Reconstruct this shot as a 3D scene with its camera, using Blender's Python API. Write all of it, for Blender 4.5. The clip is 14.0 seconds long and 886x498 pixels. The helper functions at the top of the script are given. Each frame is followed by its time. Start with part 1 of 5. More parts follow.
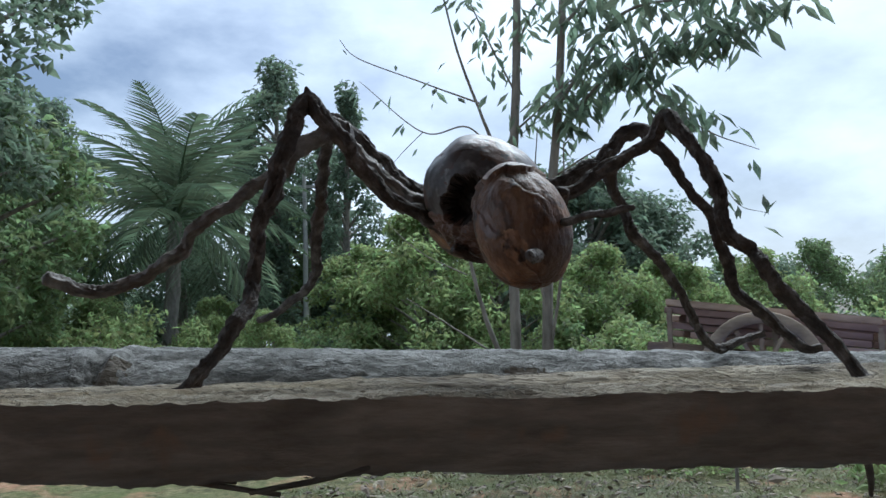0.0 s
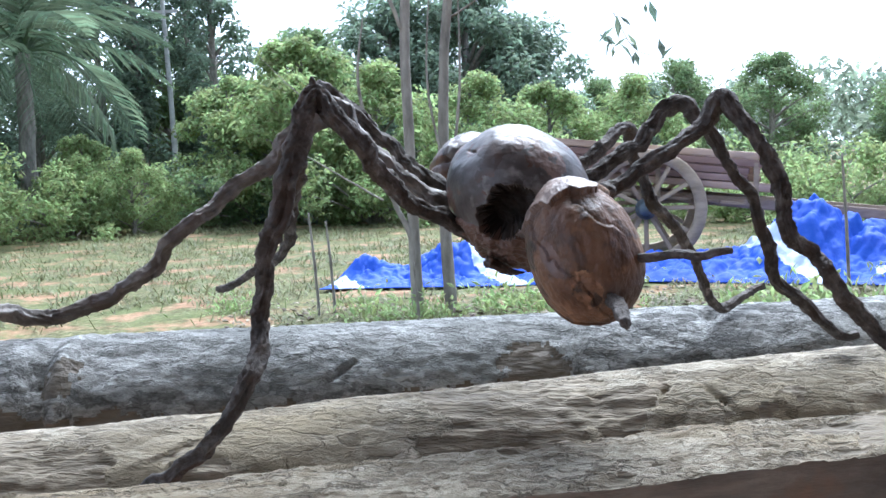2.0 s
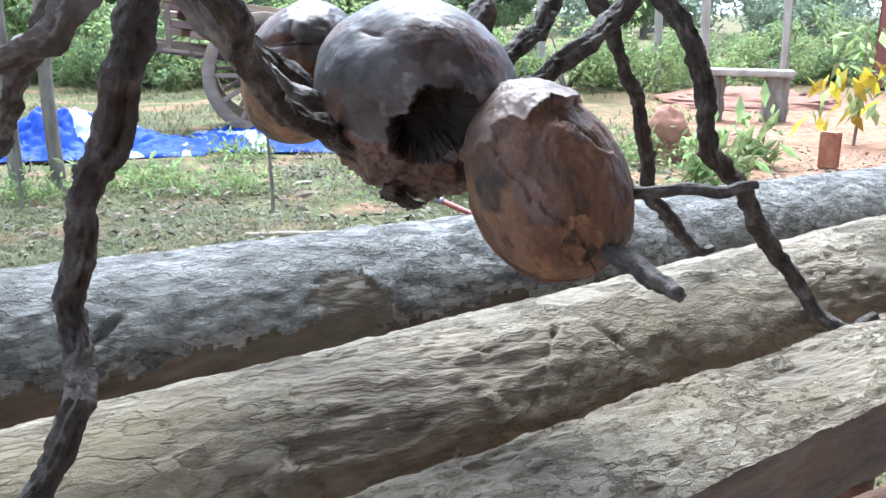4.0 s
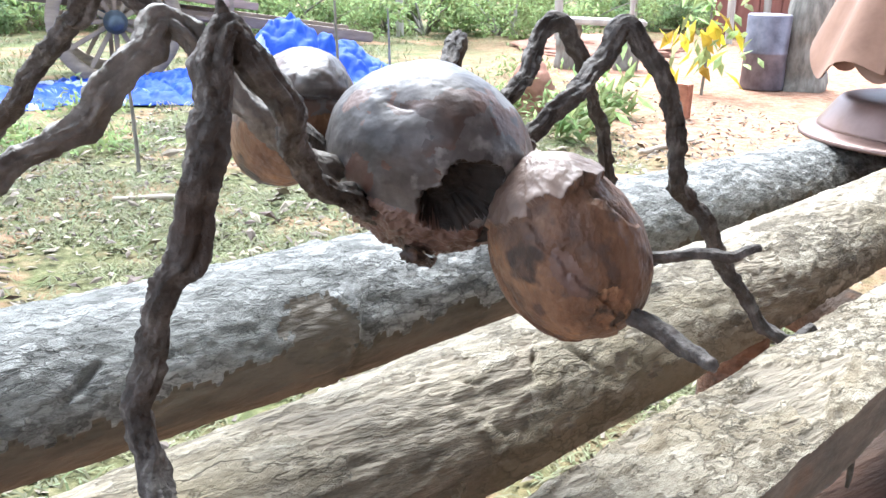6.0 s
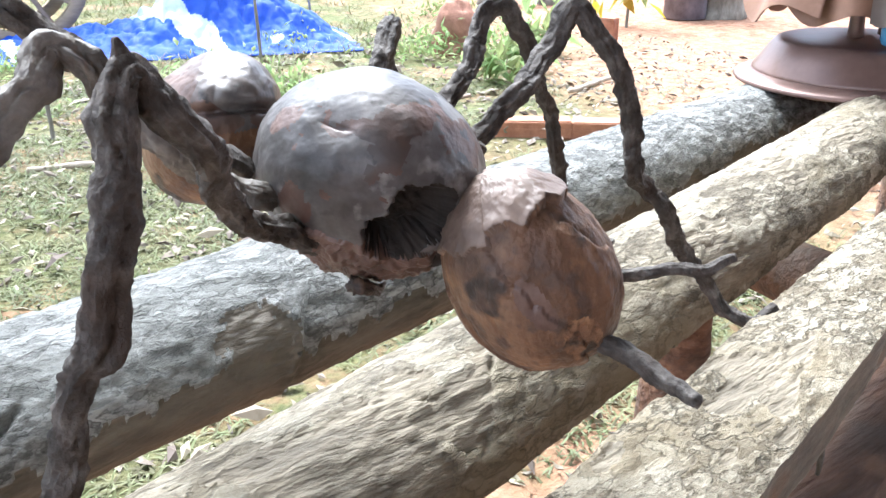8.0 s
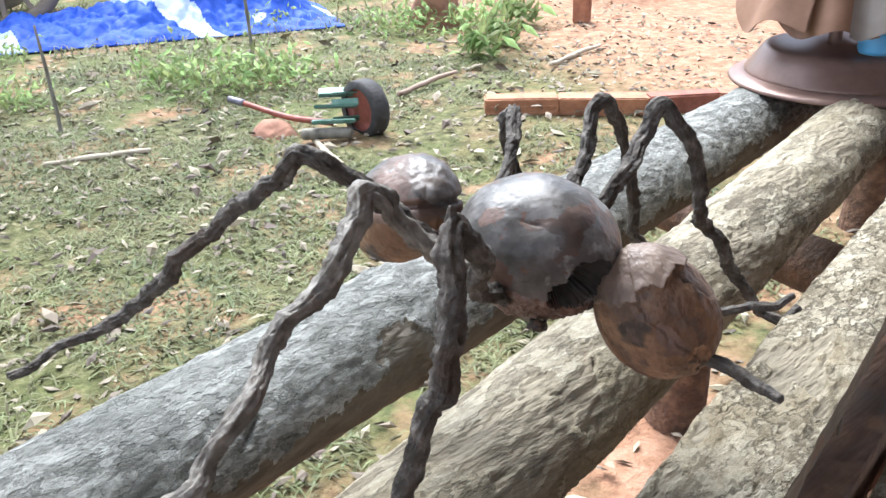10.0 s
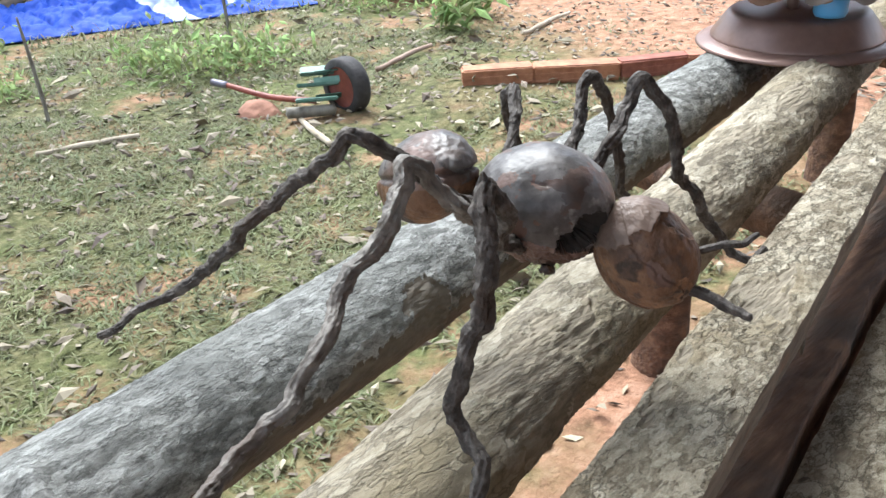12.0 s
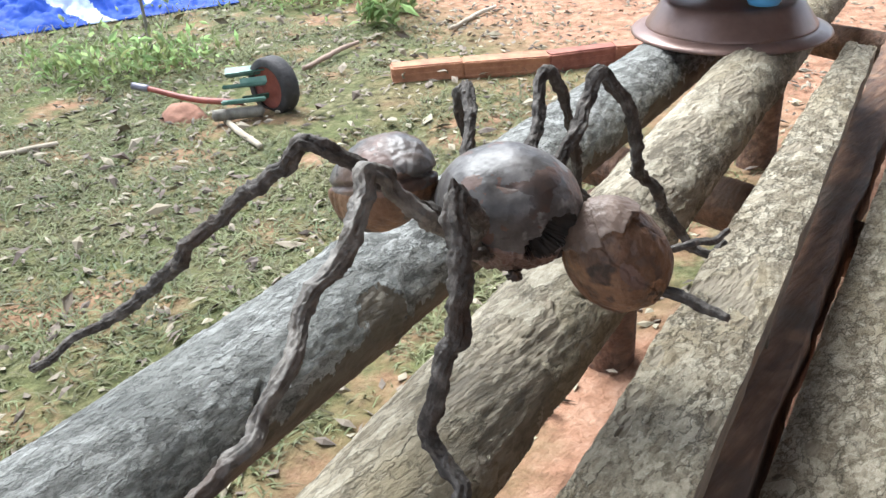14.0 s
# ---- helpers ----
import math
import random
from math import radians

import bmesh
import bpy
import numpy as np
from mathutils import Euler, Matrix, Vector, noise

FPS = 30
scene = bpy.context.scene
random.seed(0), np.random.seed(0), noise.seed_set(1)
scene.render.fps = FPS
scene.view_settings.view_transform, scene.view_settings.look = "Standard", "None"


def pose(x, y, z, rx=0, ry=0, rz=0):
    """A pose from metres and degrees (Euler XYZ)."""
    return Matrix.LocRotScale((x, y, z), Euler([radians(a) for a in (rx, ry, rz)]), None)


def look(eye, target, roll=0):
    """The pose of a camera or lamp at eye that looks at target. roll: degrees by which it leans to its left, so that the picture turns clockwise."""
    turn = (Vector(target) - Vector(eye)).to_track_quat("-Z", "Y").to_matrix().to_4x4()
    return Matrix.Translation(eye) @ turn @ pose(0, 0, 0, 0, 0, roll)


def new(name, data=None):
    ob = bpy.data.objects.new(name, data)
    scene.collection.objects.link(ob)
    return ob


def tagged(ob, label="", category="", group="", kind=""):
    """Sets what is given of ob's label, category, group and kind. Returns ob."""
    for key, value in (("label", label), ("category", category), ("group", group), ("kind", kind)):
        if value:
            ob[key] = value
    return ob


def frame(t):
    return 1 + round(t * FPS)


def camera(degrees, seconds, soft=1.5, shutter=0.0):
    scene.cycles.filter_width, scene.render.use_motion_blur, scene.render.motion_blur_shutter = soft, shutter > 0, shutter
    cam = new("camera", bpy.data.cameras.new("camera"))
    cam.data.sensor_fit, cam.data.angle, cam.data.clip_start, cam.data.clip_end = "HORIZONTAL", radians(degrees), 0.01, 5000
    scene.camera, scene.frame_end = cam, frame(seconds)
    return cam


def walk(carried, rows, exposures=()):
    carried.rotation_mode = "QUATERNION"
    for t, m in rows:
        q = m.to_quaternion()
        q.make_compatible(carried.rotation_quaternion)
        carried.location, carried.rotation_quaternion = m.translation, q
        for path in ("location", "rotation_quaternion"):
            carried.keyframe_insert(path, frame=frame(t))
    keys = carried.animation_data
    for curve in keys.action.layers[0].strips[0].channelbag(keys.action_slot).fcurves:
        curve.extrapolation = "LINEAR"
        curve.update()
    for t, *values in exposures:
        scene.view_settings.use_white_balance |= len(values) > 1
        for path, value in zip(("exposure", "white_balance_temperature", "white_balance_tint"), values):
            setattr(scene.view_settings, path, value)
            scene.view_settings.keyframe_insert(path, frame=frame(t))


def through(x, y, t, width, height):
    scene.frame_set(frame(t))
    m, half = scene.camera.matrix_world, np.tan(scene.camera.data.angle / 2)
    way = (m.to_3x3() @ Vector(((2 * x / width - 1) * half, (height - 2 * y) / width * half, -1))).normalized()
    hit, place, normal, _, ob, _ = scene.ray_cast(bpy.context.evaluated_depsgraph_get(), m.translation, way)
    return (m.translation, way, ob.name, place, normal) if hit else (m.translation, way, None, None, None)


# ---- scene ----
cam = camera(52.1, 14.0)
PATH = [
    (0, (0.162, 0.016, 0.64), (-0.126, 1.985, 0.845), -1.0),
    (0.5, (0.136, 0.028, 0.644), (-0.137, 2.0, 0.832), -1.0),
    (1, (0.103, 0.038, 0.685), (-0.116, 2.022, 0.805), -1.3),
    (1.5, (0.065, 0.075, 0.769), (-0.06, 2.071, 0.767), -2.1),
    (2, (0.028, 0.116, 0.802), (0.009, 2.106, 0.606), -2.6),
    (2.5, (-0.034, 0.181, 0.809), (0.144, 2.141, 0.454), -2.2),
    (3, (-0.08, 0.246, 0.813), (0.352, 2.149, 0.374), -1.2),
    (3.2, (-0.089, 0.272, 0.806), (0.441, 2.148, 0.357), -0.8),
    (5.3, (-0.184, 0.401, 0.859), (0.85, 2.005, 0.261), 1.6),
    (5.5, (-0.192, 0.396, 0.864), (0.858, 1.986, 0.26), 1.7),
    (6, (-0.203, 0.401, 0.885), (0.876, 1.964, 0.26), 1.7),
    (6.5, (-0.221, 0.401, 0.912), (0.877, 1.944, 0.27), 1.6),
    (7, (-0.221, 0.411, 0.922), (0.903, 1.925, 0.257), 1.2),
    (7.5, (-0.201, 0.432, 0.923), (0.96, 1.891, 0.199), 0.4),
    (8, (-0.175, 0.455, 0.912), (0.995, 1.894, 0.163), -0.1),
    (8.5, (-0.193, 0.477, 0.946), (0.978, 1.902, 0.172), -0.6),
    (8.7, (-0.206, 0.474, 0.963), (0.965, 1.895, 0.181), -0.7),
    (10.8, (-0.457, 0.366, 1.098), (0.768, 1.689, 0.232), -2.2),
    (11, (-0.464, 0.356, 1.106), (0.747, 1.684, 0.228), -3.1),
    (11.5, (-0.48, 0.356, 1.107), (0.739, 1.671, 0.22), -3.4),
    (12, (-0.486, 0.358, 1.099), (0.734, 1.665, 0.203), -3.5),
    (12.5, (-0.5, 0.327, 1.12), (0.714, 1.632, 0.211), -4.0),
    (13, (-0.507, 0.321, 1.108), (0.703, 1.624, 0.193), -4.5),
    (13.5, (-0.507, 0.353, 1.096), (0.71, 1.64, 0.167), -4.3),
    (14, (-0.472, 0.409, 1.09), (0.849, 1.601, 0.178), -3.6),
]
# ---- exposure of the walk, sky and sun ----
walk(cam, [(t, look(eye, target, roll)) for t, eye, target, roll in PATH],
     exposures=[(0.0, 0.25, 5350, 5), (0.4, 0.65, 5250, 5), (1.0, 1.3, 5100, 6), (1.5, 1.55, 5100, 9), (2.0, 1.62, 5200, 10), (3.0, 1.55, 5150, 9), (5.5, 2.22, 5500, 9), (8.5, 2.25, 5550, 9), (11.0, 1.47, 5750, 7), (14.0, 1.47, 5750, 7)])

world = bpy.data.worlds.new("world")
scene.world = world
world.use_nodes = True
wn, wl = world.node_tree.nodes, world.node_tree.links
wn.clear()
w_out = wn.new("ShaderNodeOutputWorld")
w_bg = wn.new("ShaderNodeBackground")
w_sky = wn.new("ShaderNodeTexSky")
w_sky.sky_type = "NISHITA"
w_sky.sun_disc = False
SUN_EL, SUN_AZ = 58.0, 20.0     # degrees above the horizon; degrees from +y towards +x
w_sky.sun_elevation, w_sky.sun_rotation = radians(SUN_EL), radians(SUN_AZ)
w_sky.dust_density = 4.0
w_co = wn.new("ShaderNodeTexCoord")
w_map = wn.new("ShaderNodeMapping")
w_map.inputs["Scale"].default_value = (1.6, 1.6, 3.2)
w_noise = wn.new("ShaderNodeTexNoise")
w_noise.inputs["Scale"].default_value = 1.6
w_noise.inputs["Detail"].default_value = 9.0
w_noise.inputs["Roughness"].default_value = 0.55
w_ramp = wn.new("ShaderNodeValToRGB")
w_ramp.color_ramp.elements[0].position = 0.36
w_ramp.color_ramp.elements[1].position = 0.62
w_mix = wn.new("ShaderNodeMix")
w_mix.data_type = "RGBA"
w_mix.inputs["B"].default_value = (11.5, 11.8, 12.3, 1)
wl.new(w_co.outputs["Generated"], w_map.inputs["Vector"])
wl.new(w_map.outputs["Vector"], w_noise.inputs["Vector"])
wl.new(w_noise.outputs["Fac"], w_ramp.inputs["Fac"])
wl.new(w_ramp.outputs["Color"], w_mix.inputs["Factor"])
wl.new(w_sky.outputs["Color"], w_mix.inputs["A"])
wl.new(w_mix.outputs["Result"], w_bg.inputs["Color"])
w_bg.inputs["Strength"].default_value = 0.085
wl.new(w_bg.outputs["Background"], w_out.inputs["Surface"])

sun = new("sun", bpy.data.lights.new("sun", "SUN"))
sun.data.energy, sun.data.angle, sun.data.color = 3.8, radians(45.0), (1.0, 0.95, 0.87)
sun_way = Vector((math.sin(radians(SUN_AZ)) * math.cos(radians(SUN_EL)), math.cos(radians(SUN_AZ)) * math.cos(radians(SUN_EL)), math.sin(radians(SUN_EL))))
sun.matrix_world = look(sun_way * 50, (0, 0, 0))


# ---- materials ----
def material(name, stops, scale=20.0, detail=6.0, rough=(0.6, 0.9), bump=0.3, bump_scale=None, stretch=(1, 1, 1), second=None,
             metal=0.0, random_by=None, spec=0.5, distance=0.01, sheen=0.0):
    """A noise-driven material. stops: (position, colour) rows; second: (scale, low, high, colour) of a broader stain laid over."""
    m = bpy.data.materials.new(name)
    m.use_nodes = True
    n, l = m.node_tree.nodes, m.node_tree.links
    bsdf = n["Principled BSDF"]
    co = n.new("ShaderNodeTexCoord")
    mp = n.new("ShaderNodeMapping")
    mp.inputs["Scale"].default_value = stretch
    l.new(co.outputs["Object"], mp.inputs["Vector"])
    tex = n.new("ShaderNodeTexNoise")
    tex.inputs["Scale"].default_value, tex.inputs["Detail"].default_value, tex.inputs["Roughness"].default_value = scale, detail, 0.62
    l.new(mp.outputs["Vector"], tex.inputs["Vector"])
    ramp = n.new("ShaderNodeValToRGB")
    while len(ramp.color_ramp.elements) < len(stops):
        ramp.color_ramp.elements.new(0.5)
    for e, (p, c) in zip(ramp.color_ramp.elements, stops):
        e.position, e.color = p, (*c, 1)
    l.new(tex.outputs["Fac"], ramp.inputs["Fac"])
    colour = ramp.outputs["Color"]
    if second:
        for s_scale, low, high, c in second:
            t2 = n.new("ShaderNodeTexNoise")
            t2.inputs["Scale"].default_value, t2.inputs["Detail"].default_value = s_scale, 5.0
            l.new(co.outputs["Object"], t2.inputs["Vector"])
            mr = n.new("ShaderNodeMapRange")
            mr.inputs["From Min"].default_value, mr.inputs["From Max"].default_value = low, high
            l.new(t2.outputs["Fac"], mr.inputs["Value"])
            mix = n.new("ShaderNodeMix")
            mix.data_type = "RGBA"
            mix.inputs["B"].default_value = (*c, 1)
            l.new(mr.outputs["Result"], mix.inputs["Factor"])
            l.new(colour, mix.inputs["A"])
            colour = mix.outputs["Result"]
    if random_by:
        src = n.new("ShaderNodeNewGeometry").outputs["Random Per Island"] if random_by[0] == "island" else n.new("ShaderNodeObjectInfo").outputs["Random"]
        hsv = n.new("ShaderNodeHueSaturation")
        for sock, lo, hi in (("Value", 1 - random_by[1], 1 + random_by[1]), ("Hue", 0.5 - random_by[2], 0.5 + random_by[2])):
            mr = n.new("ShaderNodeMapRange")
            mr.inputs["To Min"].default_value, mr.inputs["To Max"].default_value = lo, hi
            l.new(src, mr.inputs["Value"])
            l.new(mr.outputs["Result"], hsv.inputs[sock])
        l.new(colour, hsv.inputs["Color"])
        colour = hsv.outputs["Color"]
    l.new(colour, bsdf.inputs["Base Color"])
    mr = n.new("ShaderNodeMapRange")
    mr.inputs["To Min"].default_value, mr.inputs["To Max"].default_value = rough
    l.new(tex.outputs["Fac"], mr.inputs["Value"])
    l.new(mr.outputs["Result"], bsdf.inputs["Roughness"])
    bsdf.inputs["Metallic"].default_value = metal
    bsdf.inputs["Specular IOR Level"].default_value = spec
    if bump:
        bt = n.new("ShaderNodeTexNoise")
        bt.inputs["Scale"].default_value, bt.inputs["Detail"].default_value = bump_scale or scale * 2, 8.0
        l.new(mp.outputs["Vector"], bt.inputs["Vector"])
        b = n.new("ShaderNodeBump")
        b.inputs["Strength"].default_value, b.inputs["Distance"].default_value = bump, distance
        l.new(bt.outputs["Fac"], b.inputs["Height"])
        l.new(b.outputs["Normal"], bsdf.inputs["Normal"])
    return m


def leaf_material(name, dark, light, vary=0.35, hue=0.03, through=0.6):
    """Foliage: two greens varied leaf by leaf, a little light let through."""
    m = material(name, [(0.3, dark), (0.7, light)], scale=3.0, rough=(0.45, 0.75), bump=0, random_by=("island", vary, hue), spec=0.3)
    n, l = m.node_tree.nodes, m.node_tree.links
    bsdf = n["Principled BSDF"]
    tr = n.new("ShaderNodeBsdfTranslucent")
    mix = n.new("ShaderNodeMixShader")
    mix.inputs["Fac"].default_value = through
    src = bsdf.inputs["Base Color"].links[0].from_socket
    l.new(src, tr.inputs["Color"])
    l.new(bsdf.outputs["BSDF"], mix.inputs[1])
    l.new(tr.outputs["BSDF"], mix.inputs[2])
    l.new(mix.outputs["Shader"], n["Material Output"].inputs["Surface"])
    return m


def bark_material(name, dark, mid, light, stain, cell=40.0, stretch=(0.5, 1, 1), crack=0.7, width=0.022, relief=0.9, fine=130.0, plates=(40.0, 0.5)):
    """Flaking bark: ragged sheets lying over one another with broken dark edges, over fine ridges."""
    m = bpy.data.materials.new(name)
    m.use_nodes = True
    n, l = m.node_tree.nodes, m.node_tree.links
    bsdf = n["Principled BSDF"]
    co = n.new("ShaderNodeTexCoord")
    mp = n.new("ShaderNodeMapping")
    mp.inputs["Scale"].default_value = stretch
    l.new(co.outputs["Object"], mp.inputs["Vector"])

    def noise(scale, detail=8.0, rough=0.65, out="Fac", src=None):
        t = n.new("ShaderNodeTexNoise")
        t.inputs["Scale"].default_value, t.inputs["Detail"].default_value, t.inputs["Roughness"].default_value = scale, detail, rough
        l.new(src or mp.outputs["Vector"], t.inputs["Vector"])
        return t.outputs[out]

    def calc(op, a, b_):
        x = n.new("ShaderNodeMath")
        x.operation = op
        for k, v in enumerate((a, b_)):
            if isinstance(v, (int, float)):
                x.inputs[k].default_value = v
            else:
                l.new(v, x.inputs[k])
        return x.outputs["Value"]

    def rng(v, lo, hi, to_lo=0.0, to_hi=1.0):
        x = n.new("ShaderNodeMapRange")
        for key, val in (("From Min", lo), ("From Max", hi), ("To Min", to_lo), ("To Max", to_hi)):
            x.inputs[key].default_value = val
        l.new(v, x.inputs["Value"])
        return x.outputs["Result"]

    def mix(fac, a, c):
        x = n.new("ShaderNodeMix")
        x.data_type = "RGBA"
        if isinstance(fac, (int, float)):
            x.inputs["Factor"].default_value = fac
        else:
            l.new(fac, x.inputs["Factor"])
        for key, v in (("A", a), ("B", c)):
            if isinstance(v, tuple):
                x.inputs[key].default_value = (*v, 1)
            else:
                l.new(v, x.inputs[key])
        return x.outputs["Result"]

    def ledge(scale, level, soft, grain_=0.62):
        """Where a flake's sheet stops: a ragged outline of a noise, as a step and as a line."""
        v = noise(scale, 4.0, grain_)
        step = rng(v, level - soft, level + soft)
        line = calc("SUBTRACT", 1.0, calc("MULTIPLY", calc("ABSOLUTE", calc("SUBTRACT", v, level), 0.0), 1.0 / width))
        return step, calc("MAXIMUM", line, 0.0)

    patchy = rng(noise(11.0, 5.0), 0.38, 0.52)
    s1, l1 = ledge(cell, 0.5, 0.006, 0.52)
    s2, l2 = ledge(cell * 0.62, 0.55, 0.006, 0.55)
    gap = calc("MULTIPLY", calc("MAXIMUM", l1, l2), calc("MULTIPLY", patchy, crack))
    # scales of bark with broken edges: a warped cell pattern
    warp = n.new("ShaderNodeVectorMath")
    warp.operation = "MULTIPLY_ADD"
    l.new(noise(cell * 0.9, 5.0, 0.6, "Color"), warp.inputs[0])
    warp.inputs[1].default_value = (0.05, 0.03, 0.03)
    l.new(mp.outputs["Vector"], warp.inputs[2])
    cells = []
    for feature, out in (("DISTANCE_TO_EDGE", "Distance"), ("F1", "Color")):
        v_ = n.new("ShaderNodeTexVoronoi")
        v_.feature = feature
        v_.inputs["Scale"].default_value = plates[0]
        l.new(warp.outputs["Vector"], v_.inputs["Vector"])
        cells.append(v_.outputs[out])
    split = calc("MULTIPLY", rng(cells[0], 0.0, 0.06, 1.0, 0.0), rng(noise(plates[0] * 0.45, 4.0), 0.45, 0.53, 0.0, plates[1]))
    gap = calc("MAXIMUM", gap, split)
    scale_tone = calc("MULTIPLY", calc("SUBTRACT", cells[1], 0.5), 0.13 * plates[1])
    ridges = noise(fine, 10.0, 0.72)
    tone = n.new("ShaderNodeValToRGB")
    tone.color_ramp.elements.new(0.5)
    for e, (p, c) in zip(tone.color_ramp.elements, ((0.41, dark), (0.535, mid), (0.66, light))):
        e.position, e.color = p, (*c, 1)
    l.new(calc("ADD", calc("MULTIPLY", noise(65.0, 10.0, 0.7), 0.5), calc("ADD", calc("MULTIPLY", s1, 0.09), calc("ADD", calc("MULTIPLY", s2, 0.07), calc("ADD", calc("MULTIPLY", ridges, 0.42), scale_tone)))), tone.inputs["Fac"])
    colour = mix(rng(noise(6.0, 5.0), 0.48, 0.68), tone.outputs["Color"], stain)
    colour = mix(calc("MULTIPLY", rng(noise(17.0, 6.0, 0.7), 0.56, 0.66), 0.5), colour, light)
    colour = mix(gap, colour, tuple(0.4 * v for v in dark))
    l.new(colour, bsdf.inputs["Base Color"])
    l.new(rng(ridges, 0.3, 0.7, 0.72, 0.95), bsdf.inputs["Roughness"])
    bsdf.inputs["Specular IOR Level"].default_value = 0.25
    height = calc("SUBTRACT", calc("ADD", calc("MULTIPLY", ridges, 1.1), calc("ADD", calc("MULTIPLY", s1, 0.28), calc("ADD", calc("MULTIPLY", s2, 0.22), calc("MULTIPLY", cells[1], 0.45 * plates[1])))), calc("MULTIPLY", gap, 0.6))
    b_ = n.new("ShaderNodeBump")
    b_.inputs["Strength"].default_value, b_.inputs["Distance"].default_value = relief, 0.0045
    l.new(height, b_.inputs["Height"])
    l.new(b_.outputs["Normal"], bsdf.inputs["Normal"])
    return m


M_BARK_GREY = bark_material("grey_bark", (0.1, 0.1, 0.093), (0.27, 0.272, 0.257), (0.47, 0.475, 0.455), (0.22, 0.225, 0.208), cell=75, stretch=(0.42, 1, 1), crack=0.55, width=0.022, relief=1.0, fine=230, plates=(120.0, 0.45))
M_BARK_TAN = bark_material("tan_bark", (0.14, 0.118, 0.085), (0.35, 0.31, 0.23), (0.54, 0.49, 0.39), (0.32, 0.27, 0.175), cell=42, stretch=(0.4, 1, 1), crack=0.5, width=0.02, relief=1.0, fine=230, plates=(60.0, 0.4))
M_BARK_PLATE = bark_material("plated_bark", (0.19, 0.158, 0.108), (0.4, 0.35, 0.257), (0.57, 0.515, 0.4), (0.38, 0.31, 0.195), cell=62, stretch=(0.6, 1, 1), crack=0.7, width=0.022, relief=1.0, fine=250, plates=(36.0, 0.75))
# bare log wood, its brown darkened to carry the shade of the undersides
M_BARE = material("bare_wood_shade_dark", [(0.3, (0.055, 0.048, 0.037)), (0.52, (0.125, 0.108, 0.083)), (0.72, (0.21, 0.185, 0.145))], scale=55, detail=9, stretch=(0.2, 1, 1),
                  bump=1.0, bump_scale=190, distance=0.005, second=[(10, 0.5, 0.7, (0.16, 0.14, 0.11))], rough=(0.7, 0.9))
M_FIBRE = material("fibrous_inner_bark", [(0.3, (0.12, 0.1, 0.07)), (0.52, (0.25, 0.215, 0.155)), (0.72, (0.38, 0.335, 0.25))], scale=110, detail=9, stretch=(0.2, 1, 1),
                   bump=1.0, bump_scale=230, distance=0.005, second=[(10, 0.52, 0.7, (0.25, 0.21, 0.15))], rough=(0.75, 0.95))
M_CUT = material("sawn_red_wood", [(0.3, (0.055, 0.03, 0.019)), (0.52, (0.15, 0.08, 0.048)), (0.72, (0.3, 0.175, 0.105))], scale=45, detail=9, stretch=(0.15, 1, 1),
                 bump=1.0, bump_scale=120, distance=0.008, second=[(7, 0.5, 0.65, (0.1, 0.07, 0.05)), (14, 0.6, 0.7, (0.24, 0.135, 0.08))], rough=(0.65, 0.9))
M_SAWN = material("weathered_sawn_side", [(0.3, (0.11, 0.092, 0.069)), (0.52, (0.225, 0.188, 0.143)), (0.72, (0.36, 0.305, 0.235))], scale=45, detail=9, stretch=(0.1, 1, 1),
                  bump=1.0, bump_scale=110, distance=0.006, second=[(6, 0.52, 0.68, (0.12, 0.085, 0.058)), (16, 0.6, 0.68, (0.25, 0.165, 0.105))], rough=(0.7, 0.9))
M_SHELL = material("polished_dark_shell", [(0.3, (0.045, 0.04, 0.038)), (0.5, (0.105, 0.096, 0.092)), (0.7, (0.22, 0.205, 0.196))], scale=30, detail=9, rough=(0.33, 0.55), bump=0.3,
                   bump_scale=70, distance=0.003, second=[(13, 0.54, 0.66, (0.11, 0.072, 0.056)), (42, 0.58, 0.66, (0.25, 0.24, 0.23)), (70, 0.6, 0.68, (0.045, 0.04, 0.038))])
M_SHELL_RED = material("reddish_husk_shell", [(0.3, (0.05, 0.032, 0.026)), (0.5, (0.12, 0.07, 0.053)), (0.72, (0.22, 0.15, 0.125))], scale=26, detail=9, rough=(0.32, 0.55), bump=0.4,
                       bump_scale=70, distance=0.004, second=[(18, 0.52, 0.64, (0.07, 0.056, 0.05))])
M_HUSK = material("brown_husk", [(0.3, (0.07, 0.036, 0.021)), (0.5, (0.165, 0.09, 0.052)), (0.7, (0.29, 0.18, 0.11))], scale=30, detail=9, stretch=(1, 1, 0.7), rough=(0.4, 0.62), spec=0.35, bump=0.8,
                  bump_scale=85, distance=0.006, second=[(15, 0.52, 0.62, (0.085, 0.056, 0.044)), (33, 0.6, 0.7, (0.3, 0.165, 0.085)), (24, 0.57, 0.63, (0.05, 0.036, 0.03)), (60, 0.56, 0.66, (0.1, 0.066, 0.05))])
M_CAP = material("husk_cap_scale", [(0.3, (0.1, 0.07, 0.055)), (0.52, (0.17, 0.12, 0.094)), (0.72, (0.27, 0.2, 0.16))], scale=26, detail=9, rough=(0.42, 0.6), bump=0.25,
                 bump_scale=80, distance=0.003, second=[(14, 0.52, 0.66, (0.13, 0.085, 0.068)), (45, 0.58, 0.68, (0.12, 0.08, 0.06))])
M_RAW = material("raw_orange_husk", [(0.3, (0.09, 0.045, 0.026)), (0.5, (0.24, 0.125, 0.065)), (0.7, (0.4, 0.24, 0.13))], scale=70, detail=9, rough=(0.5, 0.75), bump=0.9,
                 bump_scale=140, distance=0.004, second=[(60, 0.55, 0.62, (0.05, 0.03, 0.02))])
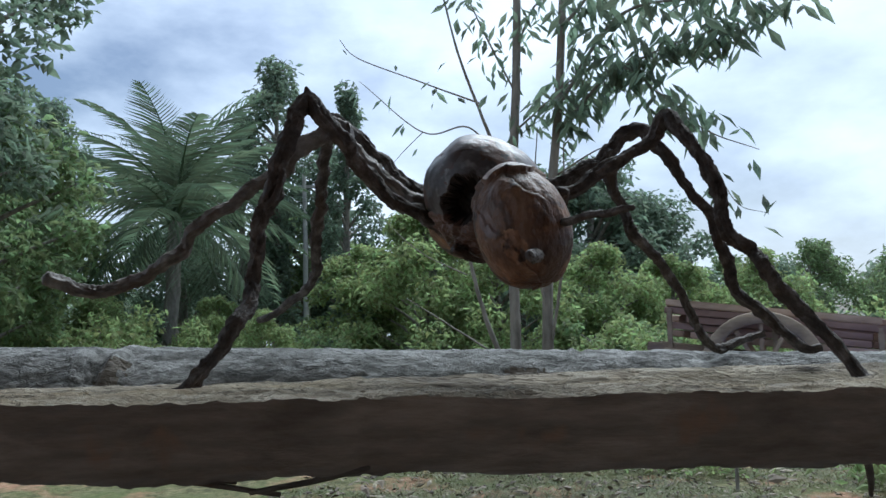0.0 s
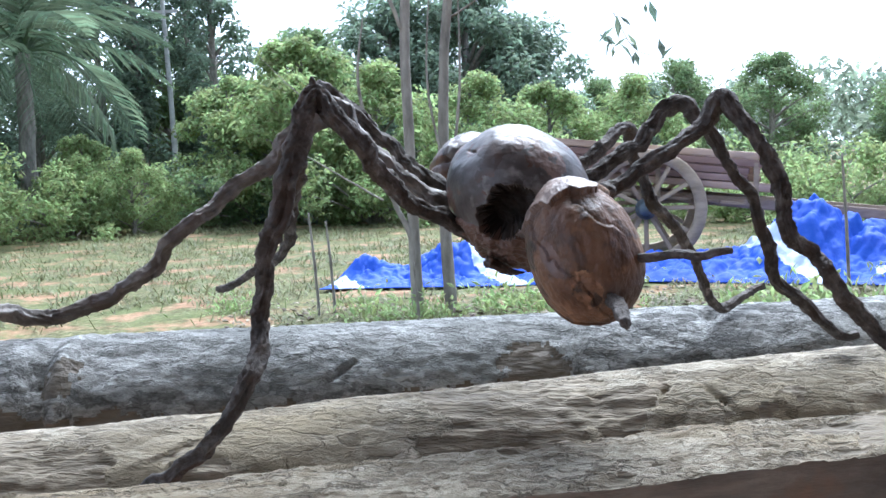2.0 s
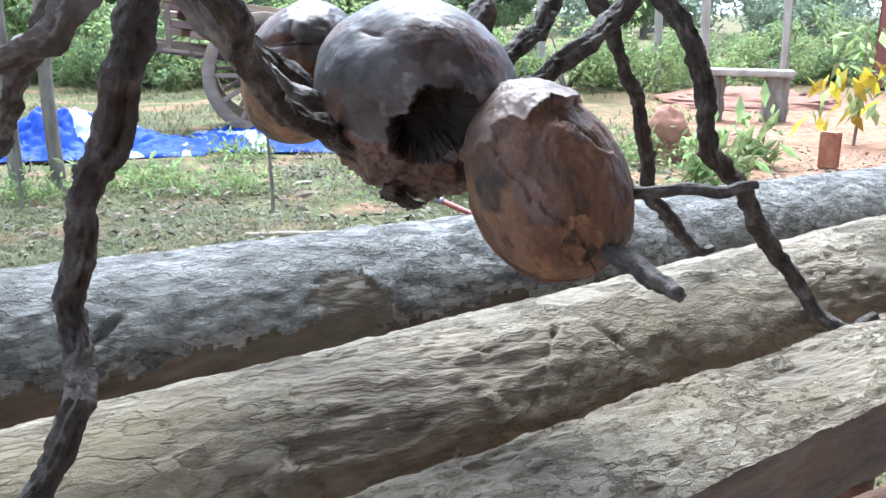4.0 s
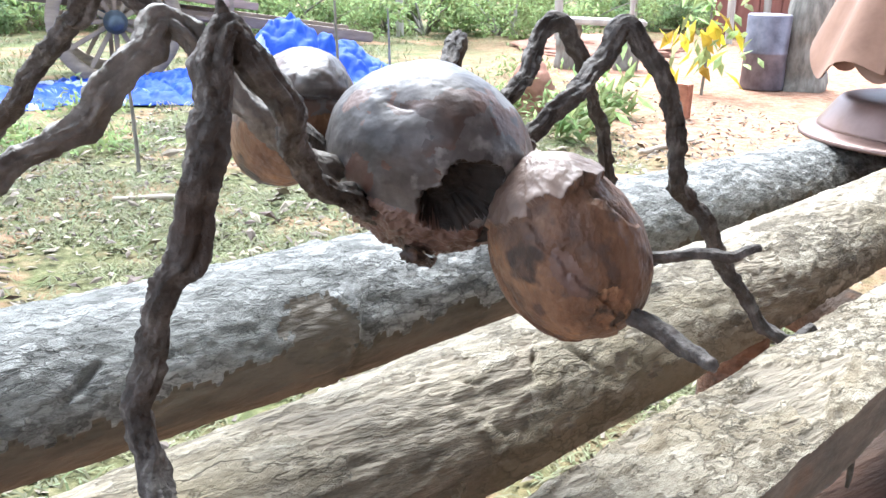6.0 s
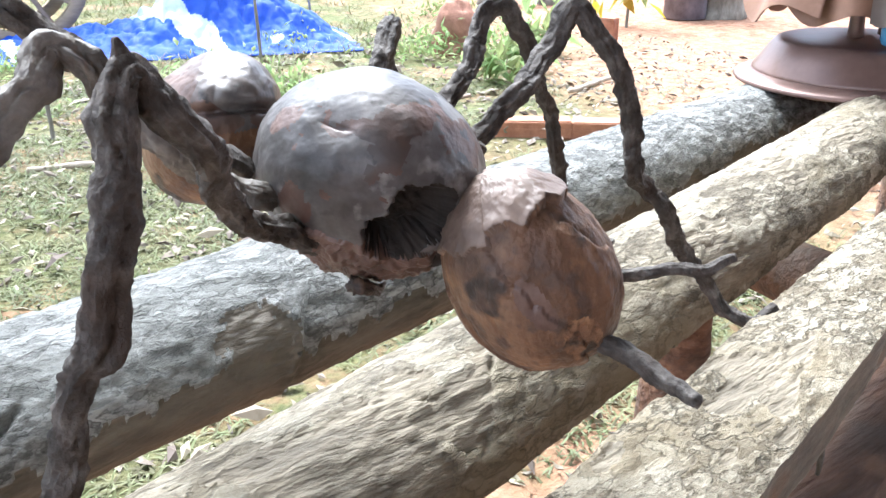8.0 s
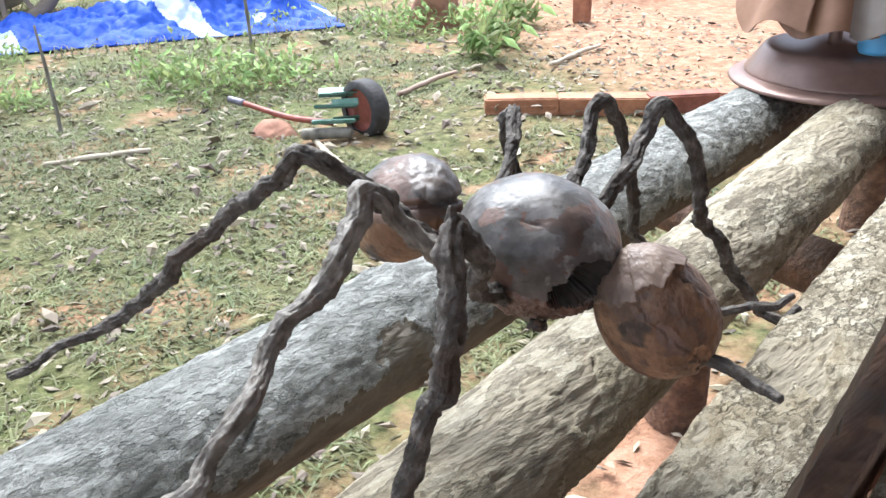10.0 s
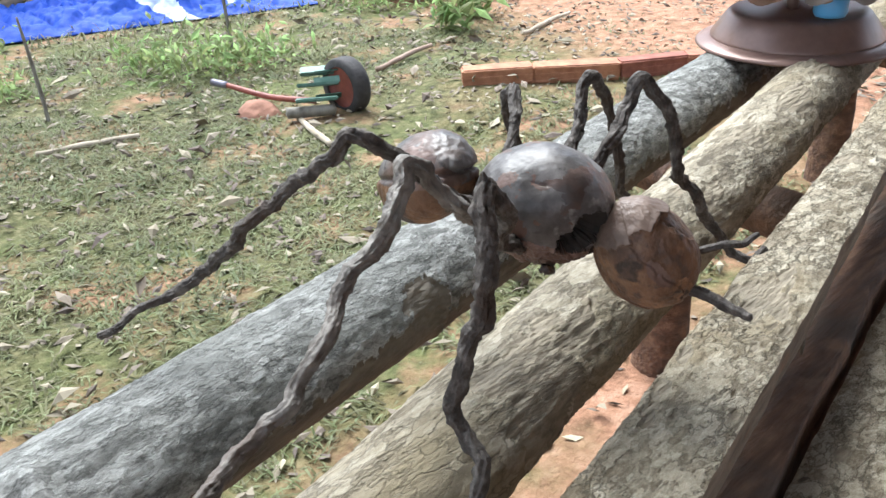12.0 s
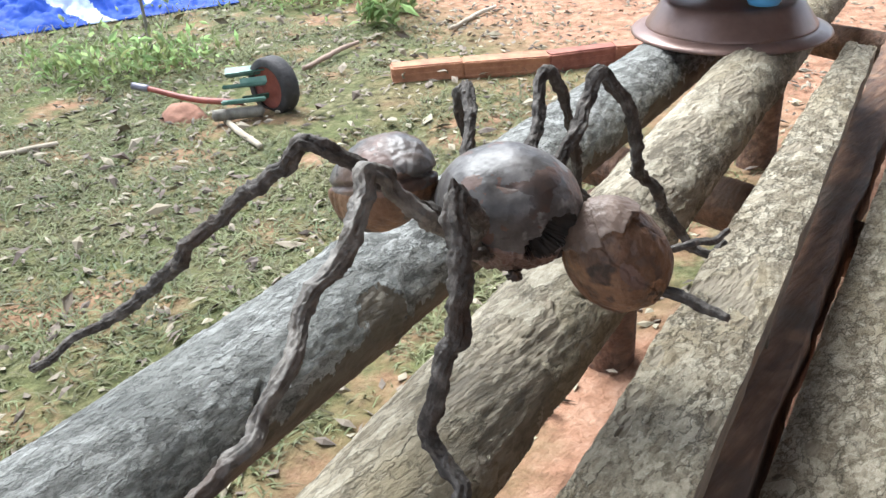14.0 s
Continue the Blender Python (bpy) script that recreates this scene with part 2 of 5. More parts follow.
# near-black base colour: the shade inside the hollow is put into it
M_HOLLOW = material("shade_black_hollow", [(0.3, (0.008, 0.007, 0.006)), (0.6, (0.03, 0.024, 0.02))], scale=60, rough=(0.8, 1.0), bump=0.6, bump_scale=90, distance=0.005)
M_VINE = material("dark_twisted_vine", [(0.28, (0.03, 0.025, 0.022)), (0.5, (0.082, 0.072, 0.064)), (0.74, (0.23, 0.21, 0.19))], scale=75, detail=9, spec=0.3, rough=(0.6, 0.9), bump=1.0,
                  bump_scale=150, distance=0.004, second=[(24, 0.56, 0.68, (0.072, 0.055, 0.045))])
M_VINE_PALE = material("pale_twisted_vine", [(0.28, (0.055, 0.047, 0.04)), (0.5, (0.15, 0.134, 0.116)), (0.74, (0.3, 0.278, 0.248))], scale=50, rough=(0.45, 0.75), bump=0.7,
                       bump_scale=130, distance=0.004, second=[(22, 0.56, 0.68, (0.1, 0.075, 0.06))])
M_LEAF_MID = leaf_material("green_leaf", (0.135, 0.19, 0.09), (0.25, 0.325, 0.15))
M_LEAF_LIGHT = leaf_material("light_green_leaf", (0.2, 0.265, 0.1), (0.33, 0.4, 0.18))
M_LEAF_DARK = leaf_material("dark_leaf", (0.125, 0.175, 0.125), (0.23, 0.295, 0.2))
# greens paled and greyed to imitate haze over distance
M_LEAF_HAZE = leaf_material("hazed_leaf", (0.19, 0.24, 0.17), (0.3, 0.35, 0.25))
M_PALM = leaf_material("palm_leaflet", (0.11, 0.16, 0.1), (0.2, 0.26, 0.155))
M_GRASS = leaf_material("grass_blade", (0.075, 0.092, 0.034), (0.23, 0.225, 0.11), vary=0.35, hue=0.04, through=0.3)
M_LITTER = material("dead_leaf", [(0.3, (0.09, 0.07, 0.05)), (0.7, (0.3, 0.255, 0.19))], scale=8, bump=0, random_by=("island", 0.6, 0.03), rough=(0.7, 0.95))
M_FALLEN = material("pale_dead_leaf", [(0.3, (0.16, 0.12, 0.085)), (0.7, (0.25, 0.215, 0.165))], scale=12, bump=0.3, random_by=("island", 0.5, 0.03), rough=(0.7, 0.95))
M_YELLOW = leaf_material("yellow_leaf", (0.45, 0.36, 0.03), (0.62, 0.52, 0.06))
M_TRUNK = material("tree_bark", [(0.3, (0.09, 0.08, 0.065)), (0.7, (0.28, 0.26, 0.22))], scale=18, stretch=(1, 1, 0.3), bump=0.6, bump_scale=40, rough=(0.8, 0.95))
M_POST = material("weathered_post_wood", [(0.3, (0.25, 0.23, 0.2)), (0.7, (0.5, 0.47, 0.42))], scale=12, stretch=(1, 1, 0.15), bump=0.5, rough=(0.75, 0.95))
M_CONCRETE = material("pale_concrete", [(0.3, (0.36, 0.36, 0.34)), (0.7, (0.52, 0.52, 0.5))], scale=10, bump=0.2, rough=(0.8, 0.95))
M_TARP = material("blue_tarpaulin", [(0.3, (0.01, 0.045, 0.32)), (0.7, (0.016, 0.065, 0.36))], scale=5, spec=0.25, rough=(0.6, 0.75), bump=0.35, bump_scale=22, distance=0.02)
M_TARP_PALE = material("pale_tarpaulin_underside", [(0.3, (0.25, 0.32, 0.5)), (0.7, (0.42, 0.48, 0.62))], scale=5, rough=(0.35, 0.55), bump=0.35, bump_scale=22, distance=0.02)
M_CARTWOOD = material("old_cart_wood", [(0.3, (0.14, 0.105, 0.075)), (0.7, (0.3, 0.235, 0.17))], scale=14, stretch=(0.3, 1, 1), bump=0.4, random_by=("object", 0.25, 0.015), rough=(0.7, 0.9))
M_TIMBER = material("stacked_timber", [(0.3, (0.16, 0.1, 0.075)), (0.7, (0.36, 0.26, 0.21))], scale=12, stretch=(0.2, 1, 1), bump=0.4, random_by=("object", 0.35, 0.02), rough=(0.7, 0.9))
M_IRON = material("dull_dark_iron", [(0.3, (0.04, 0.055, 0.07)), (0.7, (0.1, 0.12, 0.14))], scale=12, metal=0.6, rough=(0.45, 0.7), bump=0.2)
M_RUST = material("brown_painted_steel", [(0.3, (0.17, 0.105, 0.085)), (0.7, (0.28, 0.18, 0.15))], scale=9, metal=0.25, rough=(0.28, 0.42), bump=0.12, second=[(20, 0.6, 0.72, (0.2, 0.12, 0.08))])
M_SHEET = material("rust_brown_sheet", [(0.3, (0.17, 0.085, 0.05)), (0.7, (0.3, 0.17, 0.11))], scale=9, metal=0.2, rough=(0.45, 0.65), bump=0.2)
M_SHEET_PALE = material("pale_grey_sheet", [(0.3, (0.2, 0.17, 0.15)), (0.7, (0.33, 0.29, 0.26))], scale=9, metal=0.2, rough=(0.4, 0.6), bump=0.2)
M_BLUEPL = material("light_blue_plastic", [(0.3, (0.1, 0.36, 0.7)), (0.7, (0.16, 0.46, 0.8))], scale=6, rough=(0.3, 0.4), bump=0)
M_GREENM = material("green_painted_metal", [(0.3, (0.03, 0.1, 0.07)), (0.7, (0.1, 0.17, 0.14))], scale=22, rough=(0.4, 0.6), bump=0.2, metal=0.2)
M_REDM = material("red_painted_metal", [(0.3, (0.13, 0.03, 0.022)), (0.7, (0.27, 0.075, 0.048))], scale=18, rough=(0.4, 0.7), bump=0.2)
M_RUBBER = material("black_rubber", [(0.3, (0.016, 0.015, 0.015)), (0.7, (0.05, 0.045, 0.045))], scale=30, rough=(0.7, 0.9), bump=0.3)
M_CLAY = material("fired_clay", [(0.3, (0.2, 0.075, 0.045)), (0.7, (0.4, 0.18, 0.11))], scale=16, rough=(0.75, 0.95), bump=0.4, random_by=("object", 0.25, 0.015))
M_MOUND = material("red_earth_mound", [(0.3, (0.18, 0.085, 0.055)), (0.7, (0.33, 0.17, 0.115))], scale=14, rough=(0.85, 1.0), bump=0.6)
M_REDWALL = material("red_brown_boards", [(0.3, (0.16, 0.06, 0.045)), (0.7, (0.26, 0.11, 0.085))], scale=8, stretch=(1, 1, 0.2), rough=(0.7, 0.9), bump=0.3)
# dark timber look for the added, unseen light blockers
M_LIGHT_BLOCK = material("light_block_timber", [(0.3, (0.08, 0.06, 0.045)), (0.7, (0.18, 0.14, 0.1))], scale=6, stretch=(0.2, 1, 1), rough=(0.8, 0.95), bump=0.3)
M_BUCKET = material("dark_tin", [(0.3, (0.06, 0.055, 0.07)), (0.7, (0.2, 0.19, 0.23))], scale=8, rough=(0.35, 0.55), bump=0.1, metal=0.4)
M_TWIG = material("dry_twig", [(0.3, (0.26, 0.21, 0.15)), (0.7, (0.48, 0.42, 0.33))], scale=20, stretch=(0.3, 1, 1), rough=(0.8, 0.95), bump=0.3)
M_WIRE = material("dark_cable", [(0.3, (0.03, 0.03, 0.03)), (0.7, (0.07, 0.07, 0.07))], scale=8, rough=(0.5, 0.7), bump=0)


def ground_material():
    """Trodden grass over red earth: earth under the bench and on the bare yard, green and straw beyond."""
    m = bpy.data.materials.new("grass_and_earth")
    m.use_nodes = True
    n, l = m.node_tree.nodes, m.node_tree.links
    bsdf = n["Principled BSDF"]
    co = n.new("ShaderNodeTexCoord")

    def noise(scale, detail=7):
        t = n.new("ShaderNodeTexNoise")
        t.inputs["Scale"].default_value, t.inputs["Detail"].default_value, t.inputs["Roughness"].default_value = scale, detail, 0.65
        l.new(co.outputs["Object"], t.inputs["Vector"])
        return t.outputs["Fac"]

    def ramp(fac, *stops):
        r = n.new("ShaderNodeValToRGB")
        while len(r.color_ramp.elements) < len(stops):
            r.color_ramp.elements.new(0.5)
        for e, (p, c) in zip(r.color_ramp.elements, stops):
            e.position, e.color = p, (*c, 1)
        l.new(fac, r.inputs["Fac"])
        return r.outputs["Color"]

    def mix(fac, a, b):
        x = n.new("ShaderNodeMix")
        x.data_type = "RGBA"
        l.new(fac, x.inputs["Factor"])
        l.new(a, x.inputs["A"])
        l.new(b, x.inputs["B"])
        return x.outputs["Result"]

    def math_node(op, a, b):
        x = n.new("ShaderNodeMath")
        x.operation = op
        x.use_clamp = op == "MULTIPLY_ADD"
        for i, v in enumerate((a, b)):
            if isinstance(v, (int, float)):
                x.inputs[i].default_value = v
            else:
                l.new(v, x.inputs[i])
        return x.outputs["Value"]

    def rng(v, lo, hi):
        x = n.new("ShaderNodeMapRange")
        x.inputs["From Min"].default_value, x.inputs["From Max"].default_value = lo, hi
        l.new(v, x.inputs["Value"])
        return x.outputs["Result"]

    grass = ramp(noise(26), (0.3, (0.035, 0.034, 0.017)), (0.48, (0.09, 0.088, 0.038)), (0.62, (0.18, 0.165, 0.085)), (0.78, (0.3, 0.255, 0.155)))
    green = ramp(noise(40), (0.35, (0.055, 0.07, 0.025)), (0.7, (0.15, 0.165, 0.062)))
    turf = mix(rng(noise(2.2), 0.42, 0.62), grass, green)
    earth = ramp(noise(17), (0.3, (0.15, 0.08, 0.048)), (0.5, (0.31, 0.168, 0.105)), (0.72, (0.44, 0.275, 0.19)))
    sep = n.new("ShaderNodeSeparateXYZ")
    l.new(co.outputs["Object"], sep.inputs["Vector"])
    wob = math_node("MULTIPLY", math_node("SUBTRACT", noise(1.3), 0.5), 2.4)
    under = rng(math_node("ADD", sep.outputs["Y"], wob), 1.55, 0.95)
    yard = math_node("SUBTRACT", math_node("SUBTRACT", sep.outputs["X"], math_node("MULTIPLY", sep.outputs["Y"], 0.45)), math_node("MULTIPLY", wob, 1.2))
    yard = rng(yard, 0.9, 2.1)
    far = rng(sep.outputs["Y"], 9.0, 6.5)
    patch = rng(noise(2.3), 0.5, 0.62)
    mask = math_node("MAXIMUM", math_node("MAXIMUM", under, math_node("MULTIPLY", yard, far)), math_node("MULTIPLY", patch, 0.75))
    l.new(mix(mask, turf, earth), bsdf.inputs["Base Color"])
    bsdf.inputs["Roughness"].default_value = 0.95
    bsdf.inputs["Specular IOR Level"].default_value = 0.2
    b = n.new("ShaderNodeBump")
    b.inputs["Strength"].default_value, b.inputs["Distance"].default_value = 0.8, 0.02
    l.new(noise(45), b.inputs["Height"])
    l.new(b.outputs["Normal"], bsdf.inputs["Normal"])
    return m


M_GROUND = ground_material()


# ---- mesh tools ----
def lattice(ix, iy, iz, seed):
    h = (ix.astype(np.int64) * 374761393 + iy.astype(np.int64) * 668265263 + iz.astype(np.int64) * 2147483647 + seed * 974634781) & 0xFFFFFFFF
    h = ((h ^ (h >> 13)) * 1274126177) & 0xFFFFFFFF
    h = (h ^ (h >> 16)) & 0xFFFF
    return h / 65535.0


def grain(p, seed=0):
    """Smooth value noise, 0 to 1, at an array of places (n, 3)."""
    i = np.floor(p).astype(np.int64)
    f = p - i
    f = f * f * (3 - 2 * f)
    out = 0
    for a in (0, 1):
        for b in (0, 1):
            for c in (0, 1):
                w = (f[..., 0] if a else 1 - f[..., 0]) * (f[..., 1] if b else 1 - f[..., 1]) * (f[..., 2] if c else 1 - f[..., 2])
                out = out + w * lattice(i[..., 0] + a, i[..., 1] + b, i[..., 2] + c, seed)
    return out


def fbm(p, octaves=4, seed=0):
    total, amp, s = 0, 0.5, 0
    for k in range(octaves):
        total = total + amp * grain(p * 2.03 ** k, seed + 17 * k)
        s += amp
        amp *= 0.55
    return total / s


def mesh_from(name, verts, quads, mats, index=None, smooth=True):
    """A mesh from arrays of vertices (n, 3) and quads or triangles (m, k)."""
    verts, quads = np.asarray(verts, float), np.asarray(quads, np.int32)
    me = bpy.data.meshes.new(name)
    k = quads.shape[1]
    me.vertices.add(len(verts))
    me.vertices.foreach_set("co", verts.ravel())
    me.loops.add(quads.size)
    me.loops.foreach_set("vertex_index", quads.ravel())
    me.polygons.add(len(quads))
    me.polygons.foreach_set("loop_start", np.arange(0, quads.size, k, dtype=np.int32))
    me.polygons.foreach_set("loop_total", np.full(len(quads), k, np.int32))
    for m in mats if isinstance(mats, (list, tuple)) else [mats]:
        me.materials.append(m)
    if index is not None:
        me.polygons.foreach_set("material_index", np.asarray(index, np.int32))
    me.polygons.foreach_set("use_smooth", np.full(len(quads), smooth, bool))
    me.update(calc_edges=True)
    me.validate()
    return me


def grid_quads(rows, cols, wrap=False):
    a = np.arange(rows - 1)[:, None] * cols
    c = np.arange(cols if wrap else cols - 1)[None]
    d = (c + 1) % cols
    return np.stack([a + c, a + d, a + cols + d, a + cols + c], -1).reshape(-1, 4)


def part(name, data, material_=None, parent=None, label=""):
    """One mesh object from a bmesh or a mesh, under a thing or a part."""
    if isinstance(data, bmesh.types.BMesh):
        me = bpy.data.meshes.new(name)
        data.to_mesh(me)
        data.free()
        for p in me.polygons:
            p.use_smooth = False
        data = me
    if material_ is not None and not data.materials:
        data.materials.append(material_)
    ob = new(name, data)
    if parent is not None:
        ob.parent = parent
    return tagged(ob, label)


def thing(name, at=(0, 0, 0), turn=0.0, label="", category="", group="", kind=""):
    ob = new(name)
    ob.matrix_basis = pose(*at, 0, 0, turn)
    return tagged(ob, label, category, group, kind)


def box(sx, sy, sz, at=(0, 0, 0), bevel=0.004, turn=(0, 0, 0), bm=None, rough=0.0):
    """A bevelled, slightly uneven box."""
    b = bmesh.new()
    bmesh.ops.create_cube(b, size=1.0)
    bmesh.ops.scale(b, vec=(sx, sy, sz), verts=b.verts)
    if bevel:
        bmesh.ops.bevel(b, geom=b.edges[:], offset=min(bevel, 0.3 * min(sx, sy, sz)), segments=2, affect="EDGES")
    if rough:
        for v in b.verts:
            v.co += Vector([random.uniform(-rough, rough) for _ in range(3)])
    bmesh.ops.transform(b, matrix=pose(*at, *turn), verts=b.verts)
    if bm is None:
        return b
    me = bpy.data.meshes.new("tmp")
    b.to_mesh(me)
    b.free()
    bm.from_mesh(me)
    bpy.data.meshes.remove(me)
    return bm


def spline(nodes, step):
    """Points along a Catmull-Rom curve through rows of numbers (x, y, z, radius), about every step metres."""
    nodes = np.asarray(nodes, float)
    ext = np.vstack([2 * nodes[0] - nodes[1], nodes, 2 * nodes[-1] - nodes[-2]])
    out = []
    for i in range(1, len(ext) - 2):
        p0, p1, p2, p3 = ext[i - 1:i + 3]
        k = max(2, int(np.linalg.norm((p2 - p1)[:3]) / step))
        t = np.linspace(0, 1, k, endpoint=False)[:, None]
        out.append(0.5 * (2 * p1 + (p2 - p0) * t + (2 * p0 - 5 * p1 + 4 * p2 - p3) * t ** 2 + (3 * p1 - p0 - 3 * p2 + p3) * t ** 3))
    out.append(nodes[-1:])
    return np.vstack(out)


def tube(nodes, step=0.01, around=10, lumps=0.0, lump_scale=60, twist=0.0, seed=0):
    """Vertices and quads of a closed, lumpy tube through nodes (x, y, z, radius)."""
    c = spline(nodes, step)
    p, r = c[:, :3], c[:, 3]
    tan = np.gradient(p, axis=0)
    tan /= np.linalg.norm(tan, axis=1)[:, None] + 1e-9
    u = np.zeros_like(p)
    side = np.cross(tan[0], np.array([0.31, 0.17, 0.93]) if abs(tan[0] @ np.array([0.31, 0.17, 0.93])) < 0.9 else np.array([0.9, 0.3, 0.1]))
    for i in range(len(p)):
        side = side - tan[i] * (side @ tan[i])
        side = side / (np.linalg.norm(side) + 1e-9)
        u[i] = side
    v = np.cross(tan, u)
    length = np.r_[0, np.cumsum(np.linalg.norm(np.diff(p, axis=0), axis=1))]
    ang = np.linspace(0, 2 * np.pi, around, endpoint=False)[None] + twist * length[:, None]
    ring = np.cos(ang)[..., None] * u[:, None] + np.sin(ang)[..., None] * v[:, None]
    rad = np.repeat(r[:, None], around, 1)
    if lumps:
        q = np.stack([np.cos(ang - twist * length[:, None]) * 1.6, np.sin(ang - twist * length[:, None]) * 1.6, np.repeat((length * lump_scale)[:, None], around, 1)], -1)
        ridge = np.abs(2 * fbm(q * np.array([2.0, 2.0, 0.16]) + seed * 7.1, 3, seed) - 1)
        knot = np.clip(fbm(q * np.array([0.6, 0.6, 0.5]) + seed * 3.3, 3, seed + 5) - 0.58, 0, 1)
        rad = rad * (1 + lumps * (0.8 * (fbm(q * np.array([0.7, 0.7, 0.33]) + seed, 3, seed + 9) - 0.5) - 1.0 * (0.35 - np.minimum(ridge, 0.35)) + 2.4 * knot
                                  + 0.8 * (fbm(q * np.array([4.5, 4.5, 2.2]) + seed, 3, seed + 3) - 0.5)))
        grooves = 0.5 + 0.5 * np.sin(5 * (ang - twist * length[:, None]) + 5.0 * fbm(q * np.array([0.5, 0.5, 0.12]) + seed, 2, seed + 13))
        rad = rad * (1 - 0.22 * lumps * grooves ** 3)
        wig = np.stack([fbm(np.stack([length * lump_scale * 0.33, length * 0 + 3 * k, length * 0 + seed], -1), 3, seed + k) - 0.5 for k in range(3)], -1)
        p = p + wig * (r * lumps * 2.2)[:, None]
    verts = p[:, None] + ring * rad[..., None]
    n = len(p)
    quads = grid_quads(n, around, True)
    verts = np.vstack([verts.reshape(-1, 3), p[:1] - tan[:1] * r[0] * 0.4, p[-1:] + tan[-1:] * r[-1] * 0.5])
    a = np.arange(around)
    b = (a + 1) % around
    caps = np.vstack([np.stack([np.full(around, n * around), b, a, a], -1), np.stack([np.full(around, n * around + 1), (n - 1) * around + a, (n - 1) * around + b, (n - 1) * around + b], -1)])
    return verts, quads, caps


def tubes_mesh(name, list_of_nodes, mat, step=0.02, around=8, lumps=0.0, lump_scale=40):
    V, Q, k = [], [], 0
    for s, nodes in enumerate(list_of_nodes):
        v, q, caps = tube(nodes, step, around, lumps, lump_scale, seed=s)
        V.append(v)
        Q.append(q + k)
        Q.append(caps + k)
        k += len(v)
    return tri_mesh(name, np.vstack(V), np.vstack(Q), mat)


def tri_mesh(name, verts, quads, mat, index=None):
    """As mesh_from, with quads whose last two corners agree turned into triangles."""
    quads = np.asarray(quads)
    t1 = quads[:, :3]
    flat = quads[:, 2] == quads[:, 3]
    t2 = quads[~flat][:, [0, 2, 3]]
    idx = None if index is None else np.r_[np.asarray(index), np.asarray(index)[~flat]]
    return mesh_from(name, verts, np.vstack([t1, t2]), mat, idx)


# ---- ground and added light blockers ----
def stretch_axis(lo, hi, fine_lo, fine_hi, step):
    inner = np.arange(fine_lo, fine_hi, step)
    out, d, x = [], step, fine_hi
    while x < hi:
        out.append(x)
        d *= 1.25
        x += d
    back, d, x = [], step, fine_lo - step
    while x > lo:
        back.append(x)
        d *= 1.25
        x -= d
    return np.r_[lo, back[::-1], inner, out, hi]


def ground_height(x, y):
    q = np.stack([x, y, np.zeros_like(x)], -1)
    rise = 0.05 * (fbm(q * 0.8, 3, 3) - 0.5) + 0.035 * (fbm(q * 5.0, 4, 4) - 0.5)
    return rise - 0.02


gx, gy = stretch_axis(-900, 900, -3.0, 6.5, 0.05), stretch_axis(-300, 1500, -0.6, 8.0, 0.05)
GX, GY = np.meshgrid(gx, gy)
GZ = ground_height(GX, GY)
tagged(part("ground", mesh_from("ground", np.stack([GX, GY, GZ], -1).reshape(-1, 3), grid_quads(len(gy), len(gx)), M_GROUND), None),
       "trodden grass and red earth of a village yard", "ground", kind="structure")

# unseen wall behind and roof above, added to hold light off the bench
b = box(9, 0.15, 2.6, (1.0, -4.2, 1.3), 0.01)
tagged(part("unseen_back_wall", b, M_LIGHT_BLOCK), "unseen dark timber wall added behind to cut fill light", "wall", kind="structure")
b = box(8, 5.75, 0.08, (1.0, -1.325, 2.62), 0.01)
tagged(part("shading_roof", b, M_LIGHT_BLOCK), "unseen dark timber roof added to shade the bench", "roof", kind="structure")


# ---- the log bench ----
def along(lo, hi, fine_lo, fine_hi, fine, coarse):
    return np.r_[np.arange(lo, fine_lo, coarse), np.arange(fine_lo, fine_hi, fine), np.arange(fine_hi, hi + coarse, coarse)]


def round_log(name, x0, x1, axis, radius, look_of, flat, around=150):
    """A log along x. axis(x): y and z of its heart; look_of(x, a, arc): offset of the skin and material index."""
    xs = along(x0, x1, -0.55, 0.75, 0.003, 0.009)
    a = np.linspace(0, 2 * np.pi, around, endpoint=False)
    X, A = np.meshgrid(xs, a, indexing="ij")
    y, z = axis(X)
    r = radius(X)
    off, kind = look_of(X, A, r)
    r = r + off
    sink = np.where(np.sin(A) < 0, flat, 1.0)
    verts = np.stack([X, y - np.cos(A) * r, z + np.sin(A) * r * sink], -1).reshape(-1, 3)     # a = 0 faces -y, 90 degrees is the top
    quads = grid_quads(len(xs), around, True)
    idx = kind.reshape(-1)[quads[:, 0]]
    n = len(verts)
    ends = np.array([[x0, *[float(v) for v in axis(np.array(x0))]], [xs[-1], *[float(v) for v in axis(np.array(xs[-1]))]]])
    k = np.arange(around)
    j = (k + 1) % around
    last = (len(xs) - 1) * around
    caps = np.vstack([np.stack([np.full(around, n), k, j, j], -1), np.stack([np.full(around, n + 1), last + j, last + k, last + k], -1)])
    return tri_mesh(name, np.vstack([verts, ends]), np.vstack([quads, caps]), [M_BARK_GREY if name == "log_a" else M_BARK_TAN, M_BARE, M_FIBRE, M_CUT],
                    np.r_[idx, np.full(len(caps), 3)])


